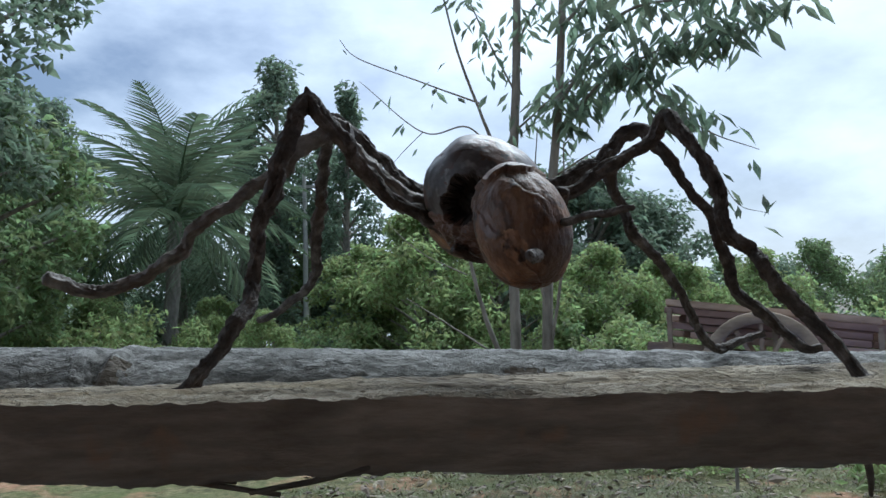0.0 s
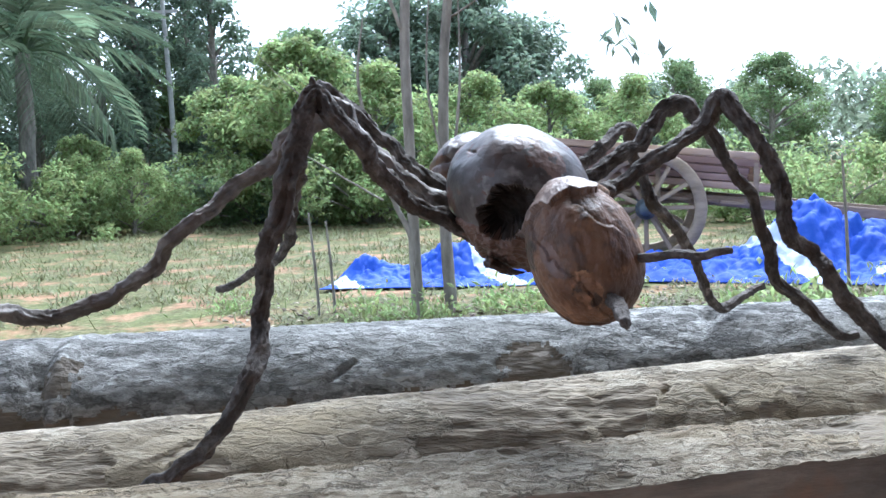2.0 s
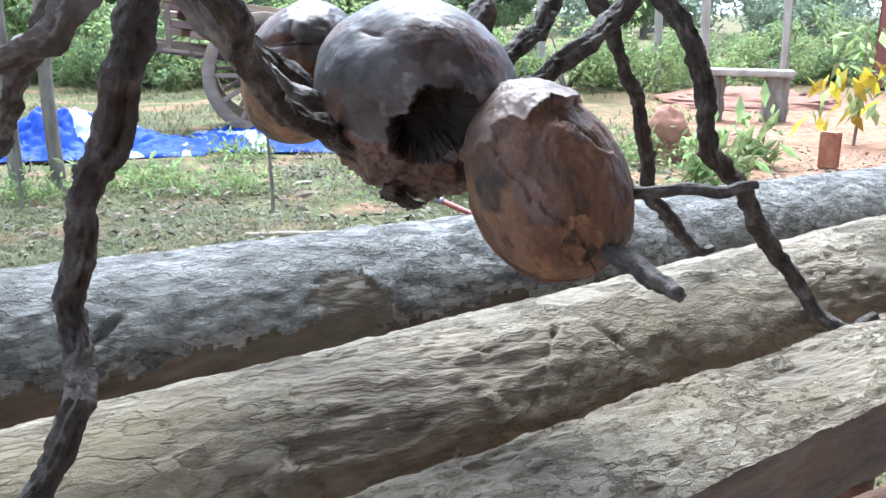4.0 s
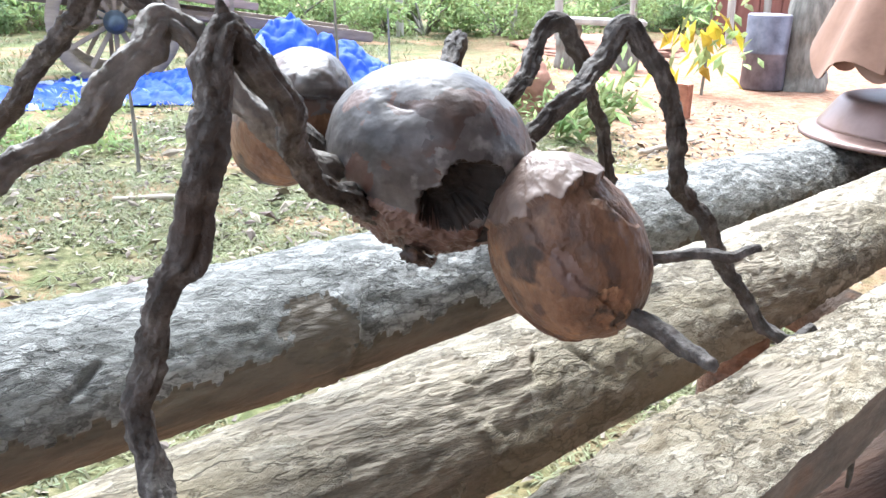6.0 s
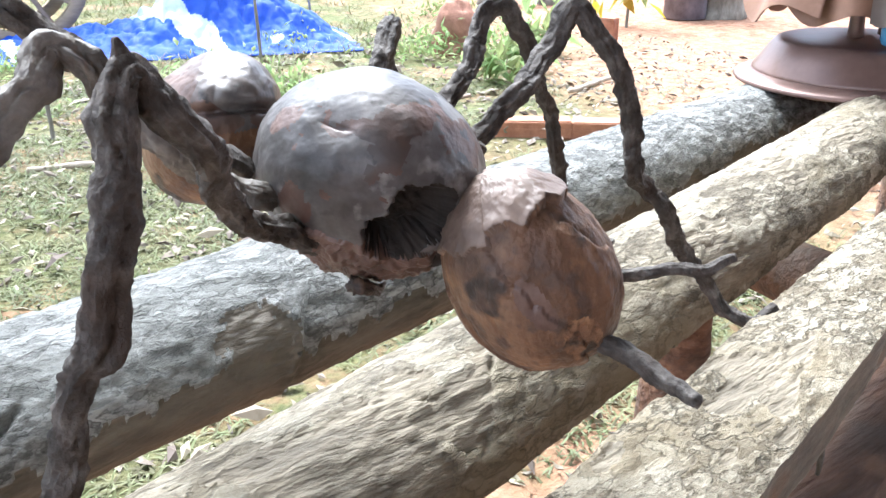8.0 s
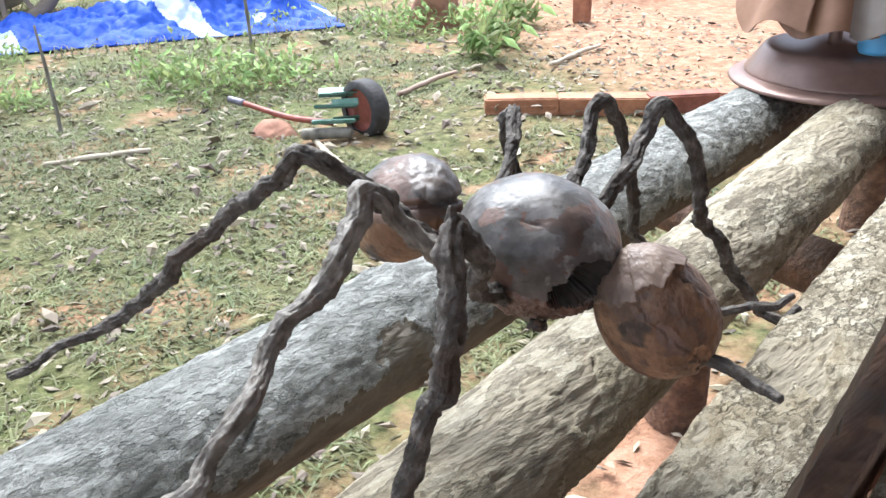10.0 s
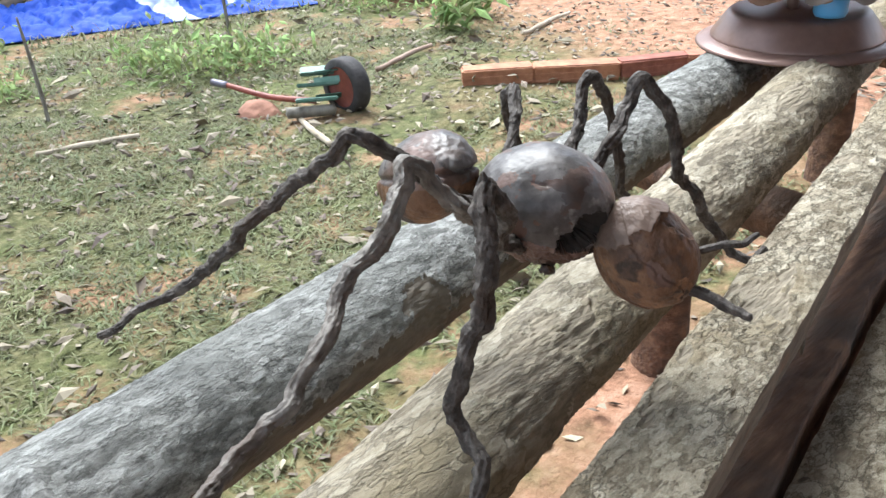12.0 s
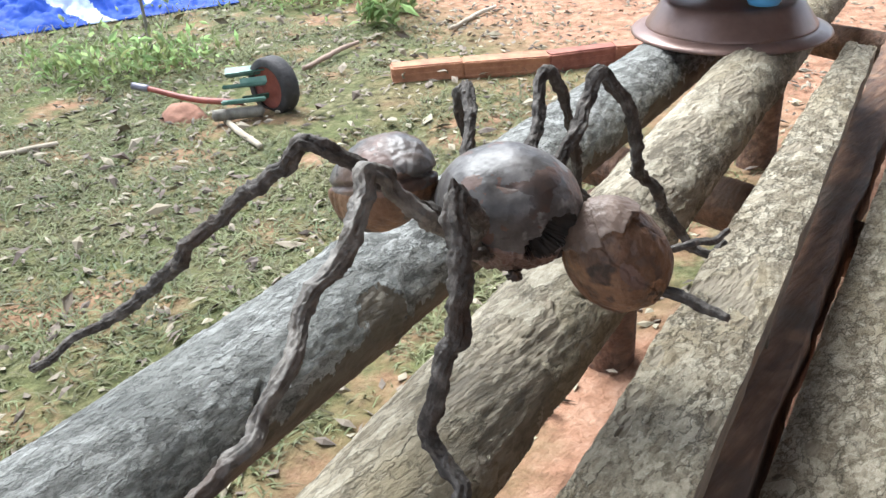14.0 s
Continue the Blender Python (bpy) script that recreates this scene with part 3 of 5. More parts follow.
def skin_a(X, A, r):
    q = np.stack([X, np.cos(A) * r, np.sin(A) * r], -1)
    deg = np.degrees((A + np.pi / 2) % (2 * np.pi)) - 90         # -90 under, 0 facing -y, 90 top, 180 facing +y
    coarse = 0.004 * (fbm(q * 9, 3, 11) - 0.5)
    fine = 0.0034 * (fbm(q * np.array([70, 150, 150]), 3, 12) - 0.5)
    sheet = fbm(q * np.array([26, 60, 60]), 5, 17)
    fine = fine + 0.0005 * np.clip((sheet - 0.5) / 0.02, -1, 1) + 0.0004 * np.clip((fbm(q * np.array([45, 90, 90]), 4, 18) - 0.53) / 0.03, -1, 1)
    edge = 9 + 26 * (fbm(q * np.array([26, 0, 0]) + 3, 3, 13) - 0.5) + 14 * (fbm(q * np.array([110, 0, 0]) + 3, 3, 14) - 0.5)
    # below the torn edge: bare wood, with underside shade in its dark colour
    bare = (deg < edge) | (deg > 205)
    # a torn patch of bark beside a knot ring
    hx, ha = (X - 0.103) / 0.04, (deg - 25) / 22
    patch = (hx ** 2 + ha ** 2 + 1.6 * (fbm(q * np.array([50, 40, 40]), 4, 15) - 0.5) + 1.3 * (fbm(q * np.array([170, 200, 200]), 3, 16) - 0.5)) < 0.75
    patch = patch | ((((X + 0.352) / 0.024) ** 2 + ((deg - 36) / 20) ** 2 + 2.4 * (fbm(q * np.array([90, 90, 90]), 4, 19) - 0.5)) < 0.55)
    knot = np.exp(-((X + 0.36) / 0.03) ** 2 - ((deg - 40) / 40) ** 2)
    off = coarse + fine + 0.0045 * (~bare) - 0.0022 * patch + 0.011 * knot * np.sin((X + 0.36) * 130)
    ring = 0.0035 * np.exp(-((X - 0.135 - 0.02 * np.sin(A)) / 0.004) ** 2) - 0.002 * np.exp(-((X - 0.145 - 0.02 * np.sin(A)) / 0.003) ** 2)
    slit = np.exp(-((X + 0.085) / 0.013) ** 2 - ((deg - 33 - (X + 0.085) * 500) / 3.0) ** 2)
    off = off + ring - 0.007 * slit - 0.012 * np.exp(-((X - 0.31) / 0.012) ** 2 - ((deg - 75) / 10) ** 2)
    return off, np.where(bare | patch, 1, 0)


def skin_b(X, A, r):
    q = np.stack([X, np.cos(A) * r, np.sin(A) * r], -1)
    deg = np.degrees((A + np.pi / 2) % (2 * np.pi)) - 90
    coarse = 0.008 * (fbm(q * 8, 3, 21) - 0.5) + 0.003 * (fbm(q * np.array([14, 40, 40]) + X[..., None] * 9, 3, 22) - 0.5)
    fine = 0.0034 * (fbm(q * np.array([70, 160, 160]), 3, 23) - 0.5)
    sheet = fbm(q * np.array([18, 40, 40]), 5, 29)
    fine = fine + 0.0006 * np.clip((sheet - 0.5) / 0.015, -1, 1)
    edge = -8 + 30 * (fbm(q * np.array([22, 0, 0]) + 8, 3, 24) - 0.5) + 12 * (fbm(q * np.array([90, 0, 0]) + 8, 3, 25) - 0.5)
    # underside without bark; the darker wood colour also holds its shade
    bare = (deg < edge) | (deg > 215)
    peel = (fbm(q * np.array([14, 24, 24]) + 5.5, 4, 26) > 0.54) & (np.abs(deg - 30) < 62)
    rib = 0.006 * (fbm(np.stack([X * 14, A * 22 + X * 42, A * 0], -1), 4, 27) - 0.5) * (0.3 + 0.7 * peel)
    hole = np.exp(-((X - 0.202) / 0.009) ** 2 - ((deg - 62 - (X - 0.202) * 700) / 2.5) ** 2) + np.exp(-((X - 0.14) / 0.008) ** 2 - ((deg - 66 + (X - 0.14) * 500) / 2.2) ** 2)
    hole = hole + np.exp(-((X - 0.248) / 0.01) ** 2 - ((deg - 49 + (X - 0.248) * 900) / 2.2) ** 2)
    off = coarse + fine + 0.0035 * (~bare) - 0.0018 * peel + rib - 0.006 * np.clip(hole, 0, 1)
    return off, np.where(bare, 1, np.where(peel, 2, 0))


def slab(name, x0, x1, centre, half, top, thick, seed):
    """A half-round slab with cracked bark plates on its upper face and sawn sides."""
    xs = along(x0, x1, -0.35, 0.8, 0.003, 0.008)
    across = 64
    s = np.linspace(-1, 1, across)
    X, S = np.meshgrid(xs, s, indexing="ij")
    h = half(X)
    q = np.stack([X, S * h, S * 0], -1)
    n1, n2 = fbm(q * np.array([30, 48, 1]), 5, seed), fbm(q * np.array([18, 40, 1]) + 4, 5, seed + 1)
    ledges = np.clip((n1 - 0.5) / 0.015, -1, 1) + np.clip((n2 - 0.52) / 0.015, -1, 1)
    crack = np.maximum(np.clip(1 - np.abs(n1 - 0.5) / 0.014, 0, 1), np.clip(1 - np.abs(n2 - 0.52) / 0.012, 0, 1)) * (fbm(q * 14, 3, seed + 9) > 0.47)
    wob = 0.006 * (fbm(np.stack([X * 14, S * 0 + np.sign(S), S * 0], -1), 3, seed + 4) - 0.5)
    Y = centre(X) + S * (h + wob)
    Z = top - 0.005 * np.abs(S) ** 3 + 0.006 * (fbm(q * 10, 3, seed + 2) - 0.5) + 0.0006 * ledges + 0.003 * (fbm(q * 120, 3, seed + 3) - 0.5) - 0.0012 * crack
    lost = (fbm(q * np.array([16, 26, 1]) + 9, 4, seed + 8) > 0.7) & (np.abs(S) < 0.95)
    Z = Z - 0.0025 * lost
    kind = np.where(lost, 2, 0)
    n = len(xs)
    rows = [np.stack([X, Y, Z], -1)]
    m = 9
    for side in (0, -1):
        T = np.linspace(0, 1, m)[None]
        x, y, z = X[:, side][:, None], Y[:, side][:, None], Z[:, side][:, None]
        sgn = -1 if side == 0 else 1
        yy = y + sgn * (0.004 * (fbm(np.stack([x * 12 + 0 * T, 4 * T + 0 * x, 0 * x * T + sgn], -1), 3, seed + 6) - 0.5) + 0.012 * T * 0) * np.minimum(1, 8 * T) - sgn * 0.006 * T ** 2
        rows.append(np.stack([np.repeat(x, m, 1), yy, z - T * thick * (1 + 0.1 * (fbm(np.stack([x * 9, 0 * x, 0 * x], -1), 3, seed + 7) - 0.5))], -1))
    V = np.vstack([r.reshape(-1, 3) for r in rows])
    q0 = grid_quads(n, across)
    o1 = n * across
    q1 = grid_quads(n, m)[:, ::-1] + o1
    o2 = o1 + n * m
    q2 = grid_quads(n, m) + o2
    i = np.arange(n - 1)
    bottom = np.stack([o1 + i * m + m - 1, o2 + i * m + m - 1, o2 + (i + 1) * m + m - 1, o1 + (i + 1) * m + m - 1], -1)
    e = []
    for row, flip in ((0, False), (n - 1, True)):
        a, b_ = row * across, row * across + across - 1
        f = [a, b_, o2 + row * m + m - 1, o1 + row * m + m - 1]
        e.append(f[::-1] if flip else f)
    quads = np.vstack([q0[:, ::-1], q1, q2, bottom, np.array(e)])
    idx = np.r_[kind.reshape(-1)[q0[:, 0]], np.full(len(q1) + len(q2) + len(bottom) + 2, 3)]
    return mesh_from(name, V, quads, [M_BARK_PLATE, M_BARE, M_FIBRE, M_SAWN], idx)


bench = thing("log_bench", label="rustic bench of weathered bark-covered logs over red earth", category="bench")
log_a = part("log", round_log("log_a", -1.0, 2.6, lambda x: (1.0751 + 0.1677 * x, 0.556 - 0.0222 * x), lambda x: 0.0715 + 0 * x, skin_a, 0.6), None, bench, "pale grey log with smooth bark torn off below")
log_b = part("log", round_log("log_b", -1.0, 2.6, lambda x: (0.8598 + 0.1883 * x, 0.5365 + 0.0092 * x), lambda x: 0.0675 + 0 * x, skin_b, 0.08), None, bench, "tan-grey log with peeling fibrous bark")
part("slab", slab("slab_c", -1.0, 1.33, lambda x: 0.664 + 0.202 * x, lambda x: 0.0485 - 0.015 * np.clip(x, -0.5, 2), 0.608, 0.053, 31), None, bench, "split slab with cracked bark plates and sawn sides")
part("slab", slab("slab_d", -0.6, 2.2, lambda x: 0.528 + 0.176 * x, lambda x: 0.072 + 0 * x, 0.468, 0.06, 47), None, bench, "lower slab with cracked grey bark")
# sawn rail below the slab
def uneven_rail(x0, x1, middle, half, low, high):
    """A rough-sawn, splintered bar: a box-like loop carried along x."""
    xs = np.arange(x0, x1, 0.006)
    loop = np.array([(-1, 0), (-1, 0.25), (-1, 0.5), (-1, 0.75), (-1, 1), (-0.4, 1), (0.4, 1), (1, 1), (1, 0.5), (1, 0), (0, 0)])
    X = np.repeat(xs[:, None], len(loop), 1)
    S, T = np.repeat(loop[None, :, 0], len(xs), 0), np.repeat(loop[None, :, 1], len(xs), 0)
    q = np.stack([X * 9, T * 5, S * 2], -1)
    Y = middle(X) + S * half + 0.02 * (fbm(q, 4, 101) - 0.5) + 0.008 * (fbm(q * np.array([3, 9, 1]), 3, 102) - 0.5)
    Z = low + T * (high - low) + 0.014 * (fbm(q * np.array([1, 0.3, 1]) + 5, 4, 103) - 0.5)
    return mesh_from("rail", np.stack([X, Y, Z], -1).reshape(-1, 3), grid_quads(len(xs), len(loop), True)[:, ::-1], M_CUT)


part("rail", uneven_rail(-0.05, 2.3, lambda x: 0.64 + 0.19 * x, 0.034, 0.385, 0.492), None, bench, "dark red-brown sawn rail")
# bearers across, on short stumps
for bx in (-0.75, 0.95, 2.1):
    v, q, caps = tube([(bx - 0.06, 0.36 + 0.15 * bx, 0.38, 0.045), (bx, 0.75 + 0.15 * bx, 0.385, 0.05), (bx + 0.05, 1.2 + 0.15 * bx, 0.4, 0.045)], 0.03, 16, 0.1, 10)
    part("bearer", tri_mesh("bearer", v, np.vstack([q, caps]), M_CUT), None, bench, "red-brown cross bearer")
    for dy in (0.45, 1.1):
        v, q, caps = tube([(bx, dy + 0.15 * bx, -0.05, 0.06), (bx + 0.01, dy + 0.15 * bx, 0.15, 0.055), (bx, dy + 0.15 * bx, 0.36, 0.055)], 0.03, 16, 0.12, 10, seed=3)
        part("leg", tri_mesh("leg", v, np.vstack([q, caps]), M_CUT), None, bench)
# wedges of split wood in the gap beside the second log
for wx, wy, h in ((0.28, 0.80, 0.1), (0.34, 0.815, 0.12), (0.41, 0.82, 0.1), (0.62, 0.86, 0.09)):
    part("wedge", box(0.045, 0.028, h, (wx, wy, 0.37 + h / 2), 0.004, (4, 6, 12), rough=0.004), M_CUT, bench, "splintered red-brown wedge")
# loose splinters and twigs hanging under the slab
for nodes in ([(-0.2, 0.605, 0.556, 0.0025), (-0.12, 0.612, 0.551, 0.003), (-0.04, 0.618, 0.54, 0.002)], [(-0.13, 0.61, 0.556, 0.002), (-0.1, 0.615, 0.552, 0.002), (-0.07, 0.615, 0.548, 0.0015)],
              [(-0.06, 0.615, 0.541, 0.002), (-0.02, 0.62, 0.548, 0.0025), (0.02, 0.625, 0.557, 0.002)], [(0.36, 0.7, 0.558, 0.003), (0.362, 0.7, 0.54, 0.0025), (0.361, 0.7, 0.528, 0.0015)]):
    v, q, caps = tube(nodes, 0.01, 6, 0.2, 60)
    part("splinter", tri_mesh("splinter", v, np.vstack([q, caps]), M_BARE), None, bench, "dark hanging splinter")


# ---- the insect sculpture: dried fruit shells for the body, twisted vine for the limbs ----
ANT_MATS = [M_SHELL, M_SHELL_RED, M_HUSK, M_CAP, M_HOLLOW, M_VINE, M_VINE_PALE, M_RAW]


def shell(centre, axes, rot, shape, rings=150, around=220):
    """A sculpted body: unit directions displaced by shape(d) -> (factor, material index)."""
    th = np.linspace(0.001, np.pi - 0.001, rings)
    ph = np.linspace(0, 2 * np.pi, around, endpoint=False)
    T, P = np.meshgrid(th, ph, indexing="ij")
    d = np.stack([np.sin(T) * np.cos(P), np.sin(T) * np.sin(P), np.cos(T)], -1)
    R = np.array(Euler([radians(a) for a in rot]).to_matrix())
    w = d @ R.T                                       # world-facing direction
    f, kind = shape(d, w)
    p = (d * np.array(axes) * f[..., None]) @ R.T + np.array(centre)
    q = grid_quads(rings, around, True)[:, ::-1]
    return p.reshape(-1, 3), q, kind.reshape(-1)[q[:, 0]]


def bump_at(w, direction, width):
    direction = np.array(direction, float)
    direction /= np.linalg.norm(direction)
    return np.exp(-((1 - w @ direction) / width))


def thorax_shape(d, w):
    f = 1 + 0.07 * (fbm(d * 1.6 + 3, 3, 51) - 0.5) + 0.02 * (fbm(d * 6, 3, 52) - 0.5) + 0.006 * (fbm(d * 26, 3, 53) - 0.5)
    dent = bump_at(w, (-0.64, -0.43, 0.63), 0.03)
    f = f - 0.06 * dent - 0.03 * bump_at(w, (-0.52, -0.1, 0.85), 0.06) + 0.03 * bump_at(w, (-0.2, -0.62, 0.6), 0.08)
    slit = np.exp(-((w @ np.array([0.75, 0.2, 0.62]) - -0.175) / 0.018) ** 2) * bump_at(w, (-0.64, -0.43, 0.63), 0.006)
    f = f - 0.035 * slit
    rag = 0.25 * (fbm(d * 9, 3, 54) - 0.5) + 0.12 * (fbm(d * 18, 3, 57) - 0.5)
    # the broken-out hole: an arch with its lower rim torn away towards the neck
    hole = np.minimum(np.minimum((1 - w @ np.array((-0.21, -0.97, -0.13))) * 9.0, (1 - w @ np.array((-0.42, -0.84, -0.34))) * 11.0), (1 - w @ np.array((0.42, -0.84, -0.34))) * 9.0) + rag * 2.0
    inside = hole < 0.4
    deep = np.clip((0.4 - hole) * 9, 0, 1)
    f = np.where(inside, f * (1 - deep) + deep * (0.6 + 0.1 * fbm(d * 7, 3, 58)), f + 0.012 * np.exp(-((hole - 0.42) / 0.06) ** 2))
    low = w[..., 2] + rag * 0.5 - 0.25 * bump_at(w, (-0.87, -0.26, -0.43), 0.15)
    husk = low < -0.55
    f = np.where(husk & ~inside, f * (1.02 + 0.16 * (fbm(d * 12, 3, 55) - 0.5)), f)
    # kind 4 inside the hole: recess shade painted as near-black
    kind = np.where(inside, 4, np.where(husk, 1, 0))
    kind = np.where((kind == 0) & (fbm(d * 3.2 + 9, 4, 56) > 0.6), 1, kind)
    return f, kind


def head_shape(d, w):
    z = d[..., 2]
    taper = np.where(z < 0, 1 - 0.2 * (-z) ** 2.4, 1 - 0.1 * z ** 2) + 0.03 * np.exp(-(z / 0.5) ** 2)
    f = 1 + 0.08 * (fbm(d * 2 + 1, 3, 61) - 0.5) + 0.03 * (fbm(d * np.array([9, 9, 3]), 3, 62) - 0.5) + 0.01 * (fbm(d * np.array([40, 40, 12]), 3, 63) - 0.5)
    ph = np.arctan2(d[..., 1], d[..., 0])
    ring = lambda k, n, sd: fbm(np.stack([np.cos(ph) * k, np.sin(ph) * k, ph * 0], -1), n, sd) - 0.5
    # two cap scales, one lapping over the other, with torn edges
    rim = 0.56 + 0.2 * ring(2.5, 3, 64) + 0.06 * ring(7, 3, 65) + 0.015 * ring(24, 3, 68)
    rim = rim - 0.12 * np.exp(-((ph + 0.35) / 0.16) ** 2)
    upper = np.sin(ph - 0.5) < 0.1
    rim = np.where(upper, rim + 0.07, rim - 0.03)
    cap = z > rim
    f = f + cap * (0.03 + 0.025 * upper + 0.03 * np.exp(-((z - rim) / 0.06) ** 2))
    # husk leaves wrapped round the body: each laps over the next along a slanting seam
    seam = (ph * 2.5 / np.pi + 0.55 * z + 0.5 * (fbm(d * 2.2, 3, 66) - 0.5)) % 1.0
    lap = 0.035 * (seam - 0.5) + 0.02 * (fbm(d * np.array([5, 5, 14]), 3, 69) - 0.5)
    groove = np.exp(-(np.minimum(seam, 1 - seam) / 0.02) ** 2)
    f = f + (~cap) * (lap - 0.014 * groove)
    eye = bump_at(w, (-0.76, -0.64, 0.07), 0.022) + 0.7 * bump_at(w, (-0.62, -0.78, -0.1), 0.015)
    rag = 0.5 * (fbm(d * 7, 4, 67) - 0.5)
    raw = bump_at(w, (-0.22, -0.93, -0.3), 0.08) + rag
    f = f - 0.05 * eye - 0.03 * np.clip((raw - 0.5) * 3, 0, 1) * (~cap)
    kind = np.where(cap, 3, 2)
    kind = np.where((~cap) & (eye + rag > 0.6), 1, kind)
    kind = np.where((~cap) & (raw > 0.62), 7, kind)
    return taper * f, kind


def gaster_shape(d, w):
    f = 1 + 0.1 * (fbm(d * 2 + 7, 3, 71) - 0.5) + 0.05 * np.abs(fbm(d * 4.5, 3, 72) - 0.5) + 0.01 * (fbm(d * 20, 3, 73) - 0.5)
    crease = np.exp(-((w @ np.array([0.15, 0.2, 0.97]) - 0.12) / 0.06) ** 2)
    f = f - 0.1 * crease * (0.5 + fbm(d * 3, 2, 74))
    kind = np.where(w[..., 2] < 0.05, 2, np.where(fbm(d * 2.3 + 2, 3, 75) > 0.5, 1, 0))
    return f, kind


def limb(nodes, seed, lumps=0.55, kind=5):
    nodes = [(x, y, z, r * 0.84) for x, y, z, r in nodes]
    v, q, caps = tube(nodes, 0.0014, 32, lumps, 95, twist=7, seed=seed)
    return v, np.vstack([q, caps]), np.full(len(q) + len(caps), kind)


LEG_NEAR_LEFT = [(0.0480, 0.8300, 0.7420, 0.008), (0.0021, 0.8098, 0.7724, 0.009), (-0.0254, 0.7831, 0.8032, 0.009), (-0.0449, 0.7635, 0.8256, 0.009),
                 (-0.0642, 0.7664, 0.8491, 0.009), (-0.0729, 0.7553, 0.8293, 0.009), (-0.0818, 0.7495, 0.8052, 0.0098), (-0.0937, 0.7468, 0.7722, 0.0095),
                 (-0.1044, 0.7535, 0.7355, 0.009), (-0.1103, 0.7581, 0.6975, 0.0085), (-0.1108, 0.7483, 0.6741, 0.0085), (-0.1158, 0.7273, 0.6557, 0.008),
                 (-0.1346, 0.7195, 0.6305, 0.0075), (-0.1611, 0.7241, 0.6057, 0.0075), (-0.1944, 0.7390, 0.5775, 0.007), (-0.2318, 0.7323, 0.5657, 0.0065),
                 (-0.2694, 0.7292, 0.5631, 0.006)]
LEG_MID_LEFT = [(0.0284, 0.8384, 0.7657, 0.009), (-0.0117, 0.8338, 0.7958, 0.009), (-0.0379, 0.8341, 0.8238, 0.009), (-0.0597, 0.8421, 0.8473, 0.0095),
                 (-0.0746, 0.8361, 0.8362, 0.0095), (-0.0943, 0.8286, 0.8216, 0.0095), (-0.1210, 0.8331, 0.7986, 0.009), (-0.1518, 0.8281, 0.7778, 0.0085),
                 (-0.1738, 0.8168, 0.7591, 0.008), (-0.2003, 0.8198, 0.7369, 0.008), (-0.2158, 0.8159, 0.7230, 0.008), (-0.2438, 0.8215, 0.7066, 0.0078),
                 (-0.2633, 0.8208, 0.7002, 0.0078), (-0.2892, 0.8132, 0.6954, 0.0078), (-0.3069, 0.8001, 0.7007, 0.0078), (-0.3139, 0.7794, 0.7055, 0.0078)]
LEG_REAR_LEFT = [(0.0278, 0.8604, 0.7783, 0.008), (-0.0134, 0.8689, 0.8084, 0.008), (-0.0501, 0.8738, 0.8396, 0.008), (-0.0813, 0.8911, 0.8680, 0.0085),
                 (-0.0916, 0.9094, 0.8453, 0.008), (-0.1035, 0.9456, 0.8152, 0.0075), (-0.1175, 0.9835, 0.7831, 0.0075), (-0.1346, 1.0184, 0.7469, 0.0075),
                 (-0.1458, 1.0530, 0.7167, 0.007), (-0.1942, 1.0870, 0.6864, 0.006), (-0.2330, 1.0995, 0.6716, 0.0045)]
LEG_NEAR_RIGHT = [(0.1231, 0.8384, 0.7627, 0.009), (0.1588, 0.8377, 0.7711, 0.0085), (0.1937, 0.8413, 0.7921, 0.0085), (0.2285, 0.8468, 0.8151, 0.0085),
                 (0.2472, 0.8468, 0.8397, 0.009), (0.2554, 0.8366, 0.8235, 0.0095), (0.2691, 0.8288, 0.8011, 0.0095), (0.2848, 0.8288, 0.7769, 0.0095),
                 (0.2928, 0.8254, 0.7341, 0.009), (0.3153, 0.8336, 0.7152, 0.0088), (0.3229, 0.8194, 0.7016, 0.0085), (0.3399, 0.8225, 0.6729, 0.0085),
                 (0.3699, 0.8198, 0.6377, 0.008), (0.3903, 0.8063, 0.6072, 0.0075), (0.4041, 0.7901, 0.5966, 0.007), (0.4232, 0.7846, 0.6060, 0.006)]
LEG_MID_RIGHT = [(0.1061, 0.8443, 0.7705, 0.0085), (0.1663, 0.8628, 0.7924, 0.0085), (0.1967, 0.8788, 0.8166, 0.009), (0.2166, 0.8901, 0.8379, 0.009),
                 (0.2311, 0.8903, 0.8390, 0.009), (0.2492, 0.8913, 0.8094, 0.008), (0.2663, 0.8940, 0.7837, 0.0075), (0.2913, 0.9024, 0.7590, 0.0075),
                 (0.3008, 0.9063, 0.7215, 0.0075), (0.3104, 0.9143, 0.6868, 0.0075), (0.3447, 0.9162, 0.6540, 0.007), (0.3738, 0.9202, 0.6268, 0.0065),
                 (0.3874, 0.9228, 0.6312, 0.006)]
LEG_REAR_RIGHT = [(0.0963, 0.8888, 0.7725, 0.008), (0.1568, 0.9328, 0.7995, 0.008), (0.1934, 0.9666, 0.8213, 0.009), (0.2066, 0.9870, 0.7904, 0.008),
                 (0.2223, 0.9896, 0.7529, 0.0075), (0.2538, 1.0107, 0.7210, 0.0075), (0.2736, 1.0404, 0.6847, 0.007), (0.3016, 1.0744, 0.6386, 0.007),
                 (0.3192, 1.0937, 0.6282, 0.007), (0.3456, 1.1150, 0.6356, 0.0065), (0.3793, 1.1375, 0.6451, 0.0055)]
FEELER_FAR = [(0.1374, 0.7337, 0.7271, 0.006), (0.1549, 0.7202, 0.7317, 0.005), (0.1737, 0.7059, 0.7351, 0.0048), (0.1871, 0.6950, 0.7337, 0.0045),
                 (0.1971, 0.6915, 0.7355, 0.004), (0.2064, 0.6900, 0.7359, 0.003)]
